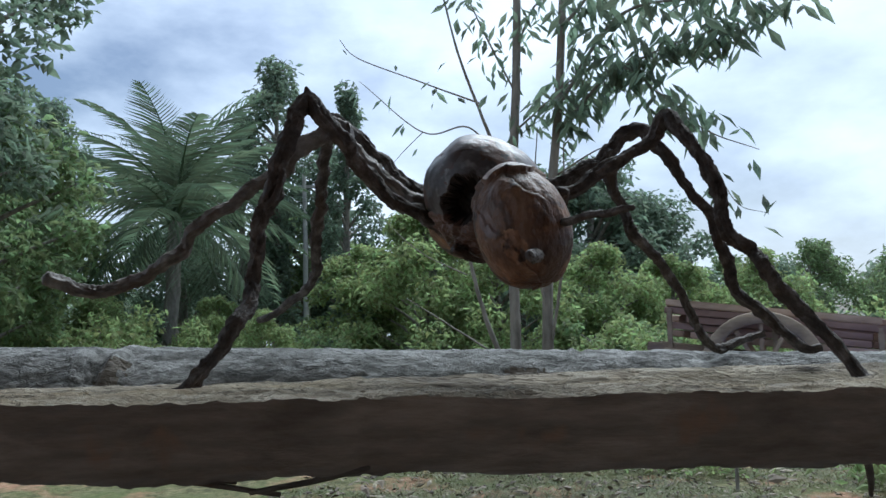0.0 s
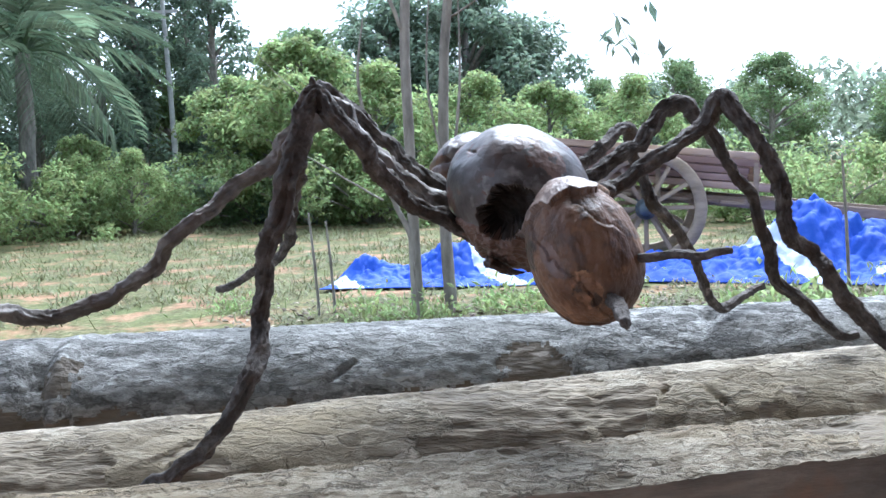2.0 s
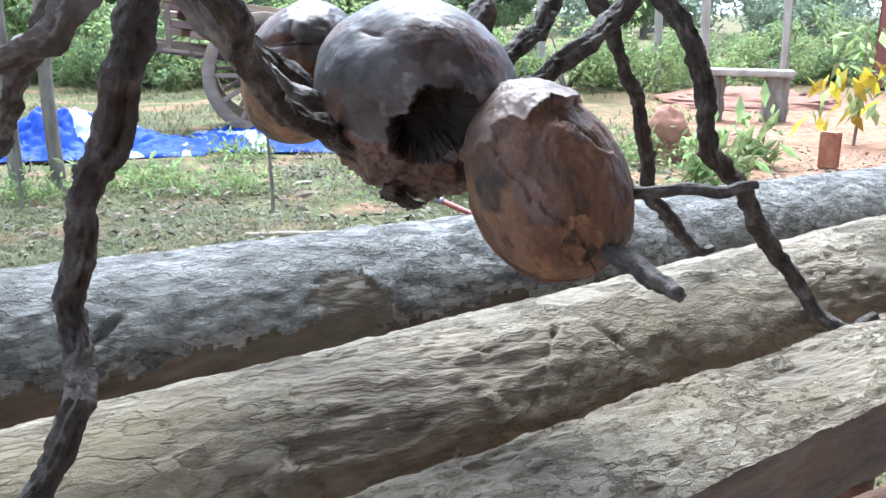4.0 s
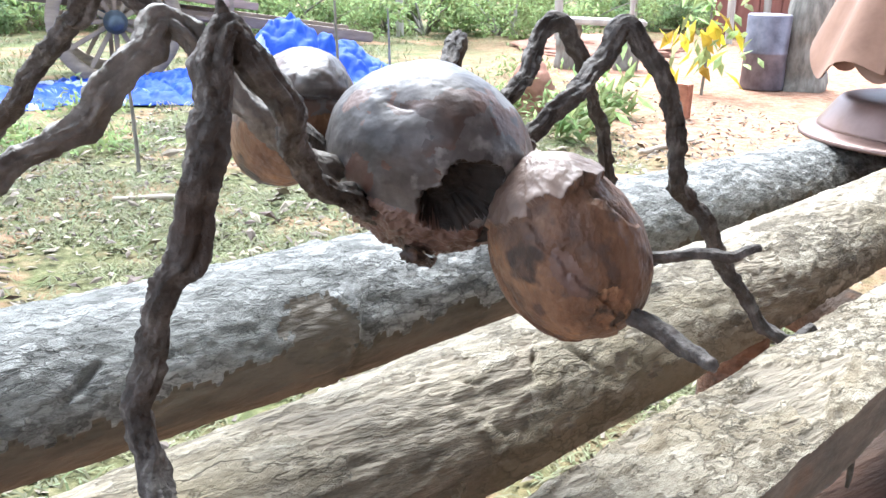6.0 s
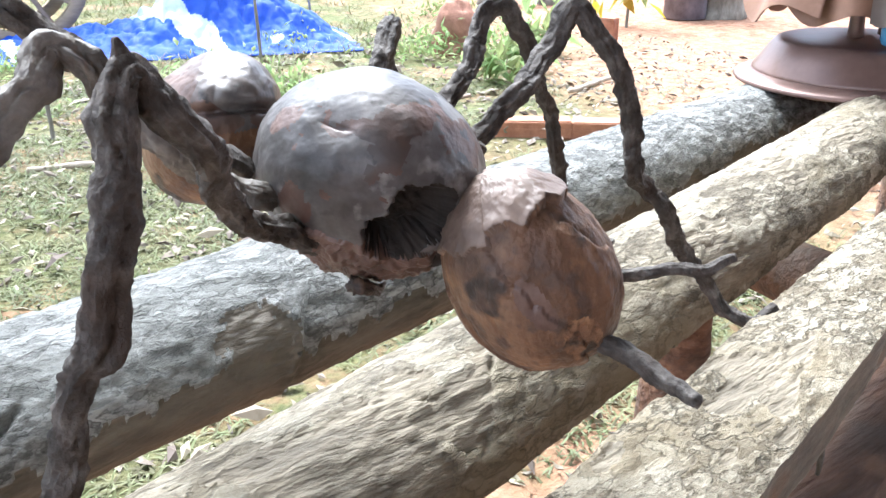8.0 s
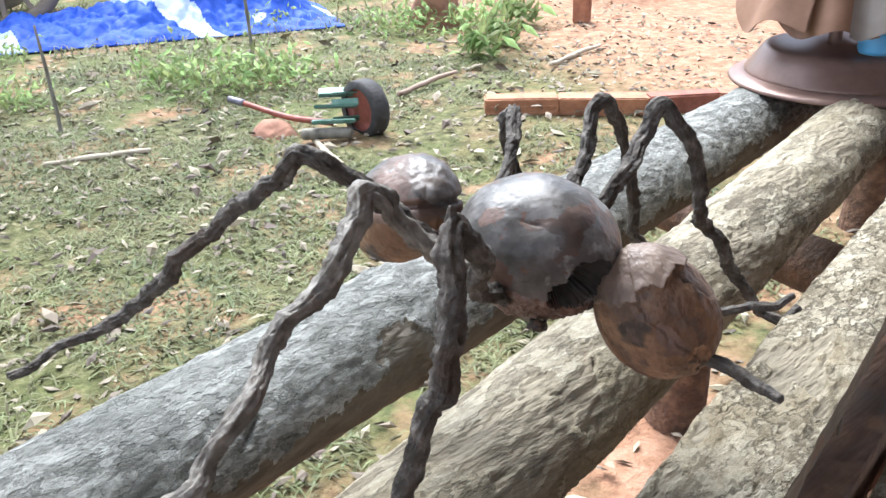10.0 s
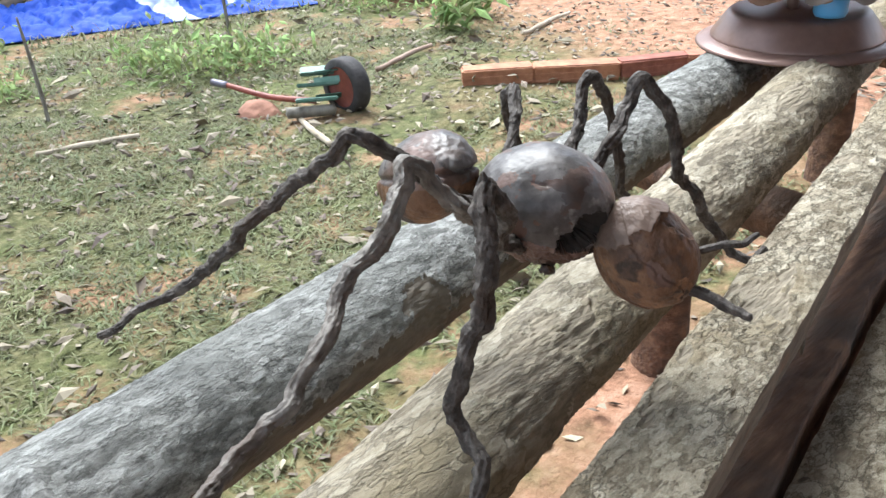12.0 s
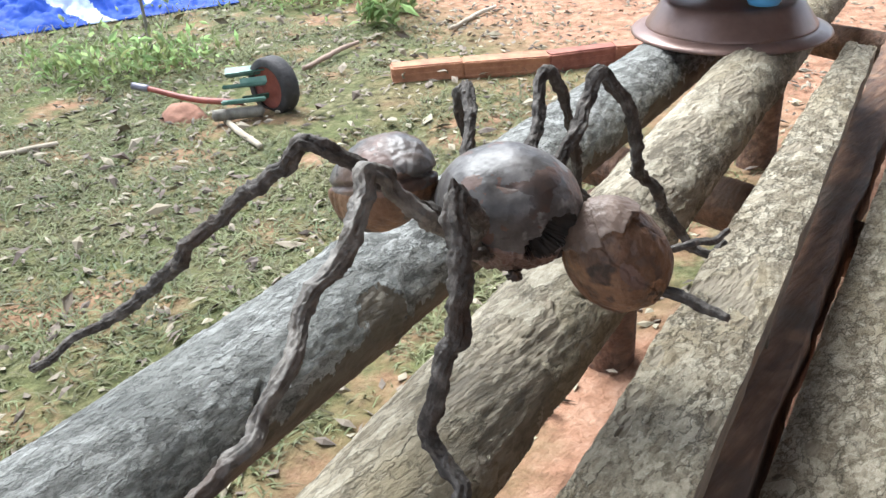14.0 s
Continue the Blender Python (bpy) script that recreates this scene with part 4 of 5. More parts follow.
FEELER_NEAR = [(0.1314, 0.7231, 0.7061, 0.0075), (0.1324, 0.6979, 0.7037, 0.0065), (0.1325, 0.6736, 0.7004, 0.006), (0.1303, 0.6520, 0.6992, 0.0045)]

sculpture = thing("insect_sculpture", label="handmade insect of brown dried husks and dark twisted vine limbs", category="sculpture")


def body_part(name, made, label=""):
    """One piece of the insect as a mesh of its own, with only the materials it uses."""
    v, q, i = made
    used, idx = np.unique(i, return_inverse=True)
    return part(name, tri_mesh(name, v, q, [ANT_MATS[k] for k in used], idx), None, sculpture, label)


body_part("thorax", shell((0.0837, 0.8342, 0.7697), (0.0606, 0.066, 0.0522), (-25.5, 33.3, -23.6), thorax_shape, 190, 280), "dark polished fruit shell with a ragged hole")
body_part("head", shell((0.1205, 0.7485, 0.73), (0.0378, 0.0438, 0.0612), (-20, -15.6, 10.7), head_shape, 190, 260), "brown pointed husk with torn cap scales")
body_part("abdomen", shell((0.0494, 0.9485, 0.7767), (0.0433, 0.0681, 0.038), (-39.7, -46.4, 22.9), gaster_shape), "wrinkled reddish husk with a pale underside")
for k, nodes in enumerate((LEG_NEAR_LEFT, LEG_MID_LEFT, LEG_REAR_LEFT, LEG_NEAR_RIGHT, LEG_MID_RIGHT, LEG_REAR_RIGHT)):
    nodes = [(x, y, z, r * (0.9 if k > 2 else 1.0)) for x, y, z, r in nodes]
    body_part("leg", limb(nodes, k + 1, 0.85 if k == 2 else 0.75, 6 if k == 1 else 5))
body_part("antenna", limb([(x, y, z, r * 0.85) for x, y, z, r in FEELER_FAR], 8, 0.5))
body_part("antenna", limb(FEELER_NEAR, 9, 0.5))
body_part("waist", limb([(0.07, 0.89, 0.768, 0.02), (0.06, 0.905, 0.77, 0.018), (0.055, 0.92, 0.772, 0.02)], 10, 0.5))
# the neck takes the hollow's painted shade colour too
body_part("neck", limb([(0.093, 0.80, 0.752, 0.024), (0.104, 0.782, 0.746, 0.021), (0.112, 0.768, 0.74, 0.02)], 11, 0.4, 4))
body_part("knot", limb([(0.142, 0.838, 0.766, 0.006), (0.15, 0.833, 0.771, 0.012), (0.156, 0.826, 0.772, 0.004)], 12, 0.8))
body_part("thorn", limb([(-0.064, 0.766, 0.843, 0.009), (-0.065, 0.765, 0.855, 0.006), (-0.066, 0.764, 0.864, 0.0015)], 13, 0.6))
body_part("splinter", limb([(0.055, 0.806, 0.722, 0.006), (0.07, 0.815, 0.714, 0.004), (0.084, 0.824, 0.711, 0.001)], 14, 0.9, 2))


# ---- the scrap-metal figure on its upturned pan, at the bench's far end ----
def turned(profile, around=64):
    """A lathe mesh from (radius, z) rows."""
    a = np.linspace(0, 2 * np.pi, around, endpoint=False)
    V = np.array([[r * math.cos(t), r * math.sin(t), z] for r, z in profile for t in a])
    return V, grid_quads(len(profile), around, True)


pan = thing("upturned_pan", (1.315, 1.19, 0.606), 0, "glossy brown steel pan turned upside down on the logs", "pan")
pan.scale = (0.93, 0.93, 0.93)
v, q = turned([(0.165, 0.002), (0.184, 0.014), (0.182, 0.022), (0.152, 0.064), (0.146, 0.07), (0.136, 0.073), (0.06, 0.074), (0.001, 0.074)])
part("bowl", mesh_from("bowl", v, q, M_RUST), None, pan)
v, q = turned([(0.178, 0.01), (0.205, 0.0), (0.212, -0.001), (0.215, 0.003), (0.211, 0.008), (0.186, 0.017), (0.178, 0.016), (0.178, 0.01)])
part("rim", mesh_from("rim", v, q, M_RUST), None, pan, "rolled brown steel rim")


def bent_panel(bm_at, lean, width, height, seed, hem=0.03):
    """A curved sheet panel hanging round the figure, with a ragged hem."""
    n, m = 16, 12
    u, w = np.meshgrid(np.linspace(-1, 1, n), np.linspace(0, 1, m), indexing="ij")
    ang = radians(bm_at) + u * width
    rad = 0.055 + 0.92 * lean * (1 - w) + 0.006 * np.sin(u * 5 + seed)
    z = 0.028 + (height + 0.06) * w + hem * (1 - w) * (np.sin(u * 4 + seed) * 0.6 + np.abs(u))
    P = np.stack([rad * np.cos(ang), rad * np.sin(ang), z], -1).reshape(-1, 3)
    inner = P - np.array([np.cos(radians(bm_at)), np.sin(radians(bm_at)), 0]) * 0.003
    return np.vstack([P, inner]), np.vstack([grid_quads(n, m), grid_quads(n, m)[:, ::-1] + n * m])


V, Q, I, k = [], [], [], 0
for i, (ang, lean, width, height, kind) in enumerate([(150, 0.15, 0.62, 0.34, 0), (195, 0.13, 0.5, 0.34, 0), (232, 0.14, 0.42, 0.32, 1), (275, 0.13, 0.5, 0.34, 0), (330, 0.13, 0.6, 0.33, 1), (30, 0.13, 0.7, 0.34, 0), (90, 0.14, 0.6, 0.34, 0)]):
    v, q = bent_panel(ang, lean, width, height, i)
    V.append(v), Q.append(q + k), I.append(np.full(len(q), kind))
    k += len(v)
for nodes in ([(-0.03, 0.0, -0.0, 0.013), (-0.032, 0.0, 0.06, 0.011), (-0.02, 0, 0.2, 0.012)], [(0.03, -0.02, -0.0, 0.013), (0.03, -0.02, 0.06, 0.011), (0.02, 0, 0.2, 0.012)], [(0, 0, 0.1, 0.05), (0, 0, 0.3, 0.06), (0, 0, 0.5, 0.05), (0, 0, 0.6, 0.02)]):
    v, q, caps = tube(nodes, 0.015, 14)
    V.append(v), Q.append(np.vstack([q, caps]) + k), I.append(np.full(len(q) + len(caps), 2))
    k += len(v)
figure = part("metal_figure", tri_mesh("metal_figure", np.vstack(V), np.vstack(Q), [M_SHEET, M_SHEET_PALE, M_RUST], np.concatenate(I)))
figure.matrix_basis = pose(1.315, 1.19, 0.68)
tagged(figure, "scrap-metal figure in bent brown and grey sheets on a pan", "sculpture")
v, q = turned([(0.001, 0), (0.028, 0.0), (0.032, 0.008), (0.032, 0.035), (0.024, 0.045), (0.022, 0.06), (0.001, 0.06)], 24)
cup = part("plastic_cup", mesh_from("plastic_cup", v, q, M_BLUEPL))
cup.matrix_basis = pose(1.255, 1.1, 0.68, 0, 0, 0)
tagged(cup, "small light-blue plastic cup standing on the brown pan", "cup")


# ---- yard: mower, bricks, sticks, mounds ----
def wheel_part(parent, name, radius, width, tyre, at, turn, spokes=0, rim_mat=None):
    hold = new(name)
    hold.parent = parent
    hold.matrix_basis = pose(*at, *turn)
    v, q = turned([(radius * 0.72, -width / 2), (radius * 0.96, -width / 2), (radius, -width * 0.3), (radius, width * 0.3), (radius * 0.96, width / 2), (radius * 0.72, width / 2), (radius * 0.7, 0), (radius * 0.72, -width / 2)], 40)
    part("tyre", mesh_from("tyre", v, q, tyre), None, hold)
    v, q = turned([(0.001, -width * 0.3), (radius * 0.3, -width * 0.32), (radius * 0.66, -width * 0.2), (radius * 0.715, -width * 0.4), (radius * 0.715, width * 0.4), (radius * 0.66, width * 0.2), (radius * 0.3, width * 0.32), (0.001, width * 0.3)], 40)
    part("rim", mesh_from("rim", v, q, rim_mat), None, hold)
    return hold


mower = thing("push_mower", (1.56, 3.27, -0.02), -38, "old push mower with green frame and black wheels lying on grass", "mower")
mower.scale = (0.92, 0.92, 0.92)
wheel_part(mower, "wheel", 0.125, 0.075, M_RUBBER, (0.16, 0.0, 0.11), (0, 90, 38), rim_mat=M_REDM)
for i in range(5):
    a = radians(72 * i)
    part("blade", box(0.11, 0.006, 0.03, (0.08, 0.06 * math.cos(a), 0.12 + 0.06 * math.sin(a)), 0.001, (math.degrees(a), 0, 6)), M_GREENM, mower)
part("frame", box(0.17, 0.05, 0.02, (0.05, 0.06, 0.17), 0.004, (20, 0, 0)), M_GREENM, mower, "chipped green frame bar")
part("frame", box(0.18, 0.04, 0.015, (0.04, -0.05, 0.14), 0.004, (-20, 0, 0)), M_GREENM, mower)
part("frame", box(0.18, 0.03, 0.015, (0.03, -0.1, 0.09), 0.004), M_GREENM, mower)
part("roller", tubes_mesh("roller", [[(-0.1, -0.1, 0.04, 0.024), (0, -0.1, 0.04, 0.024), (0.1, -0.1, 0.04, 0.024)]], M_TRUNK, around=14), None, mower)
part("handle", tubes_mesh("handle", [[(0.02, -0.02, 0.06, 0.013), (-0.18, 0.1, 0.06, 0.013), (-0.38, 0.24, 0.09, 0.012)]], M_REDM), None, mower, "rusty red handle")
part("grip", tubes_mesh("grip", [[(-0.38, 0.24, 0.09, 0.016), (-0.45, 0.28, 0.1, 0.016)]], M_BUCKET), None, mower)


def fluted_block(length):
    bm = box(length, 0.09, 0.085, (0, 0, 0.0425), 0.006, rough=0.002)
    for z in (0.022, 0.05, 0.075):
        box(length * 0.985, 0.004, 0.009, (0, -0.046, z), 0.001, bm=bm)
    return bm


for i, (x, y, turn, ln) in enumerate([(2.27, 2.91, -41, 0.3), (2.51, 2.68, -46, 0.36), (2.76, 2.47, -34, 0.31), (3.0, 2.27, -42, 0.34), (3.25, 2.05, -41, 0.34), (3.5, 1.84, -41, 0.32)]):
    blk = part("hollow_brick", fluted_block(ln), M_CLAY)
    blk.matrix_basis = pose(x, y, -0.02, random.uniform(-2, 2), 0, turn)
    tagged(blk, "red fired-clay hollow brick with grooved side on bare earth", "brick", "row of clay bricks")
for x, y, ln, turn, lift in ((0.785, 3.635, 0.37, -18, 0.0), (1.435, 3.11, 0.45, 71, 0.0), (2.3, 3.52, 0.47, 15, 0.015), (3.2, 3.4, 0.5, 12, 0.0), (1.95, 4.55, 0.3, 60, 0.0)):
    st = part("stick", tubes_mesh("stick", [[(-ln / 2, 0, 0.012, 0.012), (0, 0.01, 0.014, 0.013), (ln / 2, 0, 0.012, 0.009)]], M_TWIG if lift == 0 else M_TIMBER, lumps=0.2), None)
    st.matrix_basis = pose(x, y, lift + float(ground_height(np.array(x), np.array(y))), 0, 0, turn)
    tagged(st, "dry fallen stick lying in the trampled grass", "stick", "sticks on the grass")
for x, y, h in ((0.81, 4.05, 0.42), (1.91, 4.39, 0.75), (-0.7, 4.95, 0.55), (-0.62, 5.0, 0.5), (-0.15, 4.6, 0.3), (3.1, 5.9, 0.5)):
    st = part("stake", tubes_mesh("stake", [[(0, 0, -0.05, 0.009), (-0.02 * h, 0, h / 2, 0.008), (-0.05 * h, 0.0, h, 0.005)]], M_TRUNK, lumps=0.2), None)
    st.matrix_basis = pose(x, y, 0)
    tagged(st, "thin dark stake standing upright in the grass", "stake", "stakes in the yard")


def mound(name, x, y, r, h, mat, label, cat, seed):
    a = np.linspace(0, 2 * np.pi, 40, endpoint=False)
    t = np.linspace(0, 1, 24)
    T, A = np.meshgrid(t, a, indexing="ij")
    R = r * (1 - T ** 1.6) ** 0.6
    P = np.stack([R * np.cos(A), R * np.sin(A), h * T], -1)
    P = P * (1 + 0.5 * (fbm(P * 9 + seed, 4, seed) - 0.5))[..., None]
    ob = part(name, mesh_from(name, P.reshape(-1, 3), grid_quads(24, 40, True), mat))
    ob.matrix_basis = pose(x, y, -0.03)
    return tagged(ob, label, cat)


mound("earth_mound", 3.3, 4.6, 0.16, 0.36, M_MOUND, "red-brown termite mound rising from the bare yard", "mound", 5)
mound("clay_lump", 1.42, 3.45, 0.1, 0.07, M_MOUND, "lump of red earth in the grass", "lump", 8)
mound("earth_bank", 6.4, 7.3, 0.9, 0.14, M_MOUND, "low bank of turned red earth by the fence", "bank", 13)
pot = part("chimney_brick", fluted_block(0.2), M_CLAY)
pot.matrix_basis = pose(3.9, 3.98, 0.09, 0, 90, 20)
tagged(pot, "hollow clay brick set upright on bare earth", "brick")

# plank seat on two stumps
seat = thing("plank_seat", (5.25, 6.1, 0), -38, "pale plank seat on two short stumps", "bench")
part("plank", box(0.75, 0.26, 0.05, (0, 0, 0.36), 0.01, rough=0.004), M_POST, seat)
for sx in (-0.25, 0.25):
    part("stump", tubes_mesh("stump", [[(sx, 0, -0.05, 0.11), (sx, 0.01, 0.15, 0.105), (sx, 0, 0.335, 0.105)]], M_TRUNK, around=18, lumps=0.1), None, seat)
# upright stump with a tin drum beside it
st = part("tree_stump", tubes_mesh("tree_stump", [[(0, 0, -0.05, 0.2), (0.0, 0, 0.3, 0.16), (0.05, 0, 0.8, 0.15), (0.12, 0, 1.5, 0.14), (0.1, 0, 2.4, 0.13)]], M_TRUNK, around=20, lumps=0.12, step=0.05), None)
st.matrix_basis = pose(5.78, 4.5, 0)
tagged(st, "dark bare tree trunk standing at the yard's edge", "trunk")
v, q = turned([(0.001, 0.0), (0.15, 0), (0.155, 0.01), (0.15, 0.25), (0.156, 0.26), (0.15, 0.27), (0.155, 0.52), (0.148, 0.53), (0.14, 0.525), (0.001, 0.5)], 32)
drum = part("tin_drum", mesh_from("tin_drum", v, q, M_BUCKET))
drum.matrix_basis = pose(5.5, 4.62, -0.01)
tagged(drum, "dull dark tin drum standing beside a tree trunk", "drum")

# red-brown boarded hut beyond the yard
hut = thing("hut", (10.0, 6.1, 0), -58, "red-brown boarded hut with a tin roof", "hut")
for i in range(16):
    part("board", box(0.24, 0.03, 2.1, (-2 + 0.25 * i, 0, 1.05), 0.006, rough=0.003), M_REDWALL, hut)
part("wall", box(4.1, 1.6, 2.05, (-0.1, 0.85, 1.02), 0.01), M_REDWALL, hut)
part("roof", box(4.6, 2.5, 0.06, (-0.1, 0.8, 2.3), 0.01, (12, 0, 0)), M_BUCKET, hut)

# fence posts
for x, y, h, lean in ((5.05, 8.95, 2.2, -3), (6.25, 8.5, 2.5, -3), (5.95, 7.4, 1.5, -3), (7.6, 8.0, 2.2, -4), (8.3, 7.2, 2.2, -3), (9.2, 7.4, 2.3, -3)):
    v, q, caps = tube([(0, 0, -0.1, 0.045), (0.01, 0, h * 0.5, 0.042), (0, 0.01, h, 0.036)], 0.08, 12, 0.12, 6, seed=int(x * 10))
    p = part("fence_post", tri_mesh("fence_post", v, np.vstack([q, caps]), M_POST))
    p.matrix_basis = pose(x, y, 0, 0, lean, 0)
    tagged(p, "slim pale weathered fence post leaning slightly", "post", "fence posts")

rack = thing("pole_rack", (6.15, 7.45, 1.44), 0, "rack of thin dark poles resting on fence posts", "rack")
for k_, (a_, y_) in enumerate(((4, -0.12), (-3, 0.0), (2, 0.12))):
    part("rack_pole", tubes_mesh("rack_pole", [[(-0.45, y_, 0.0, 0.02), (0.2, y_ + 0.02, 0.02, 0.02), (1.0, y_, 0.01 * a_, 0.018)]], M_TRUNK, lumps=0.15), None, rack)
p = part("fence_post", tri_mesh("fence_post", v, np.vstack([q, caps]), M_POST))
p.matrix_basis = pose(7.0, 7.45, 0) @ Matrix.Scale(0.62, 4)
tagged(p, "slim pale weathered fence post leaning slightly", "post", "fence posts")

# ---- tarpaulins ----
def tarp(name, at, turn, half_x, half_y, peaks, seed, label):
    """A crumpled sheet over a heap; peaks: (x, y, height, spread)."""
    nx, ny = 270, 160
    u, w = np.meshgrid(np.linspace(-1, 1, nx), np.linspace(-1, 1, ny), indexing="ij")
    X, Y = u * half_x, w * half_y
    q = np.stack([X, Y, 0 * X], -1)
    edge = 0.12 * half_y * (fbm(q * 3, 3, seed) - 0.5)
    Y = Y + edge
    Z = 0.03 + 0 * X
    for px, py, h, sp in peaks:
        Z = np.maximum(Z, 0) + h * np.exp(-(((X - px) / sp) ** 2 + ((Y - py) / (sp * 0.7)) ** 2))
    fold = np.abs(2 * fbm(q * np.array([5, 4, 1]) + 2.0, 3, seed + 1) - 1) + 0.5 * np.abs(2 * fbm(q * np.array([11, 8, 1]), 3, seed + 2) - 1)
    lift = np.clip(1 - np.maximum(np.abs(u), np.abs(w)) ** 8, 0, 1)
    Z = Z * lift * (0.75 + 0.5 * fbm(q * 3.5, 3, seed + 3)) + 0.19 * (fold - 0.25) * lift * (0.35 + Z * 1.6) + 0.012
    X = X + 0.05 * (fbm(q * 9 + 4, 3, seed + 4) - 0.5)
    quads = grid_quads(nx, ny)
    # pale underside shows where the sheet is folded over, and in broad woven stripes
    stripe = (np.sin(X * 6.0 + Y * 4.5 + 1.6 * fbm(q * 2.2, 3, seed + 5)) > 0.9) | (fbm(q * np.array([4, 3, 1]) + 7, 3, seed + 6) > 0.8)
    ob = part(name, mesh_from(name, np.stack([X, Y, np.maximum(Z, 0.004)], -1).reshape(-1, 3), quads, [M_TARP, M_TARP_PALE], stripe.reshape(-1)[quads[:, 0]].astype(int)))
    mod = ob.modifiers.new("thickness", "SOLIDIFY")
    mod.thickness = 0.004
    ob.matrix_basis = pose(*at, 0, 0, turn)
    return tagged(ob, label, "tarpaulin")


tarp("tarpaulin", (1.93, 5.88, -0.02), -24, 1.25, 0.46, [(0.36, 0.05, 0.36, 0.38), (0.85, 0.0, 0.22, 0.26), (-0.5, 0.0, 0.07, 0.5)], 81, "crumpled blue tarpaulin heaped beside the ox cart")
tarp("tarpaulin", (0.06, 6.2, -0.02), -10, 0.85, 0.36, [(-0.62, 0.0, 0.17, 0.16), (-0.02, 0.05, 0.2, 0.26), (0.45, 0.0, 0.09, 0.28)], 91, "crumpled blue tarpaulin lying on the grass")


# ---- ox cart with timber ----
cart = thing("ox_cart", (1.39, 6.42, 0.0), -12, "old wooden ox cart loaded with sawn timber, shafts on the ground", "cart")

cart.scale = (0.87, 0.87, 0.87)
CART = pose(1.39, 6.42, 0, 0, 0, -12) @ Matrix.Scale(0.87, 4)


def cart_wheel(parent, at):
    hold = new("wheel")
    hold.parent = parent
    hold.matrix_basis = pose(*at, 90, 0, 0)
    v, q = turned([(0.385, -0.035), (0.465, -0.035), (0.472, -0.025), (0.472, 0.025), (0.465, 0.035), (0.385, 0.035), (0.378, 0.02), (0.378, -0.02), (0.385, -0.035)], 60)
    part("rim", mesh_from("rim", v, q, M_CARTWOOD), None, hold, "broad pale wooden rim")
    v, q = turned([(0.001, -0.14), (0.05, -0.14), (0.06, -0.1), (0.085, -0.05), (0.085, 0.05), (0.06, 0.1), (0.05, 0.14), (0.001, 0.14)], 24)
    part("hub", mesh_from("hub", v, q, M_IRON), None, hold, "dark iron-bound hub")
    spoke = None
    for i in range(12):
        if spoke is None:
            spoke = part("spoke", box(0.31, 0.035, 0.028, (0.23, 0, 0), 0.006), M_CARTWOOD, hold)
        else:
            s2 = new("spoke", spoke.data)
            s2.parent = hold
            s2.matrix_basis = pose(0, 0, 0, 0, 0, 30 * i)
    return hold


cart_wheel(cart, (0, 0, 0.46))
cart_wheel(cart, (0, 0.95, 0.46))
part("axle", tubes_mesh("axle", [[(0, -0.1, 0.46, 0.03), (0, 0.5, 0.46, 0.03), (0, 1.05, 0.46, 0.03)]], M_IRON), None, cart)
tilt = 7.0
for y in (0.12, 0.82):
    part("beam", box(2.9, 0.07, 0.08, (0.55, y, 0.5), 0.01, (0, tilt, 0)), M_CARTWOOD, cart)
for i in range(7):
    part("floor_board", box(0.2, 0.86, 0.025, (-0.65 + 0.22 * i, 0.47, 0.64 - 0.22 * i * math.tan(radians(tilt))), 0.004, (0, tilt, 0)), M_CARTWOOD, cart)
for k_, x in enumerate((-0.7, 0.1, 0.85)):
    part("side_post", box(0.04, 0.04, 0.35, (x, 0.08, 0.72 - x * 0.12), 0.005), M_CARTWOOD, cart)
tim = None
for row in range(5):
    for col in range(6 - (row == 4) * 2):
        ln = random.uniform(1.3, 1.75)
        x0 = 0.15 + random.uniform(-0.12, 0.12)
        z = 0.69 + row * 0.062 - x0 * math.tan(radians(tilt))
        t_ = part("timber", box(ln, 0.12, 0.055, (0, 0, 0), 0.006, rough=0.004), M_TIMBER)
        t_.matrix_basis = CART @ pose(x0, 0.14 + col * 0.135 + random.uniform(-0.01, 0.01), z + 0.005, 0, tilt, random.uniform(-1.5, 1.5))
        tagged(t_, "reddish sawn timber stacked on the cart", "timber", "timber on the cart")


# ---- plants ----
def leaf_cards(places, size, rng, droop=0.3, slim=0.4, up=0.0):
    """Small folded leaves (two quads each) at an array of places, turned at random. size: length in metres."""
    n = len(places)
    az = rng.uniform(0, 2 * np.pi, n)
    el = rng.uniform(-1.2, 0.9, n) * (1 - droop) - droop + up
    d = np.stack([np.cos(az) * np.cos(el), np.sin(az) * np.cos(el), np.sin(el)], -1)
    side = np.cross(d, np.array([0, 0, 1.0]) + 0.6 * rng.normal(size=(n, 3)))
    side /= np.linalg.norm(side, axis=1)[:, None] + 1e-9
    nrm = np.cross(d, side)
    L = size * rng.uniform(0.6, 1.25, n)[:, None]
    W = L * slim
    p = places
    a, tip, mid = p, p + d * L + nrm * L * 0.08, p + d * L * 0.48 - nrm * L * 0.1
    l, r = mid + side * W * 0.5 + nrm * L * 0.1, mid - side * W * 0.5 + nrm * L * 0.1
    V = np.stack([a, l, mid, r, tip], 1).reshape(-1, 3)
    b = np.arange(n)[:, None] * 5
    F = np.vstack([b + np.array([[0, 2, 1]]), b + np.array([[0, 3, 2]]), b + np.array([[1, 2, 4]]), b + np.array([[2, 3, 4]])])
    return V, F


def cloud_places(clumps, per, rng, hollow=0.5):
    """Places on the outer shells of clumps (x, y, z, radius)."""
    c = np.asarray(clumps, float)
    k = np.repeat(np.arange(len(c)), per)
    d = rng.normal(size=(len(k), 3))
    d /= np.linalg.norm(d, axis=1)[:, None]
    r = rng.uniform(hollow, 1.08, len(k))[:, None] * c[k, 3:4]
    return c[k, :3] + d * r * np.array([1, 1, 0.8])


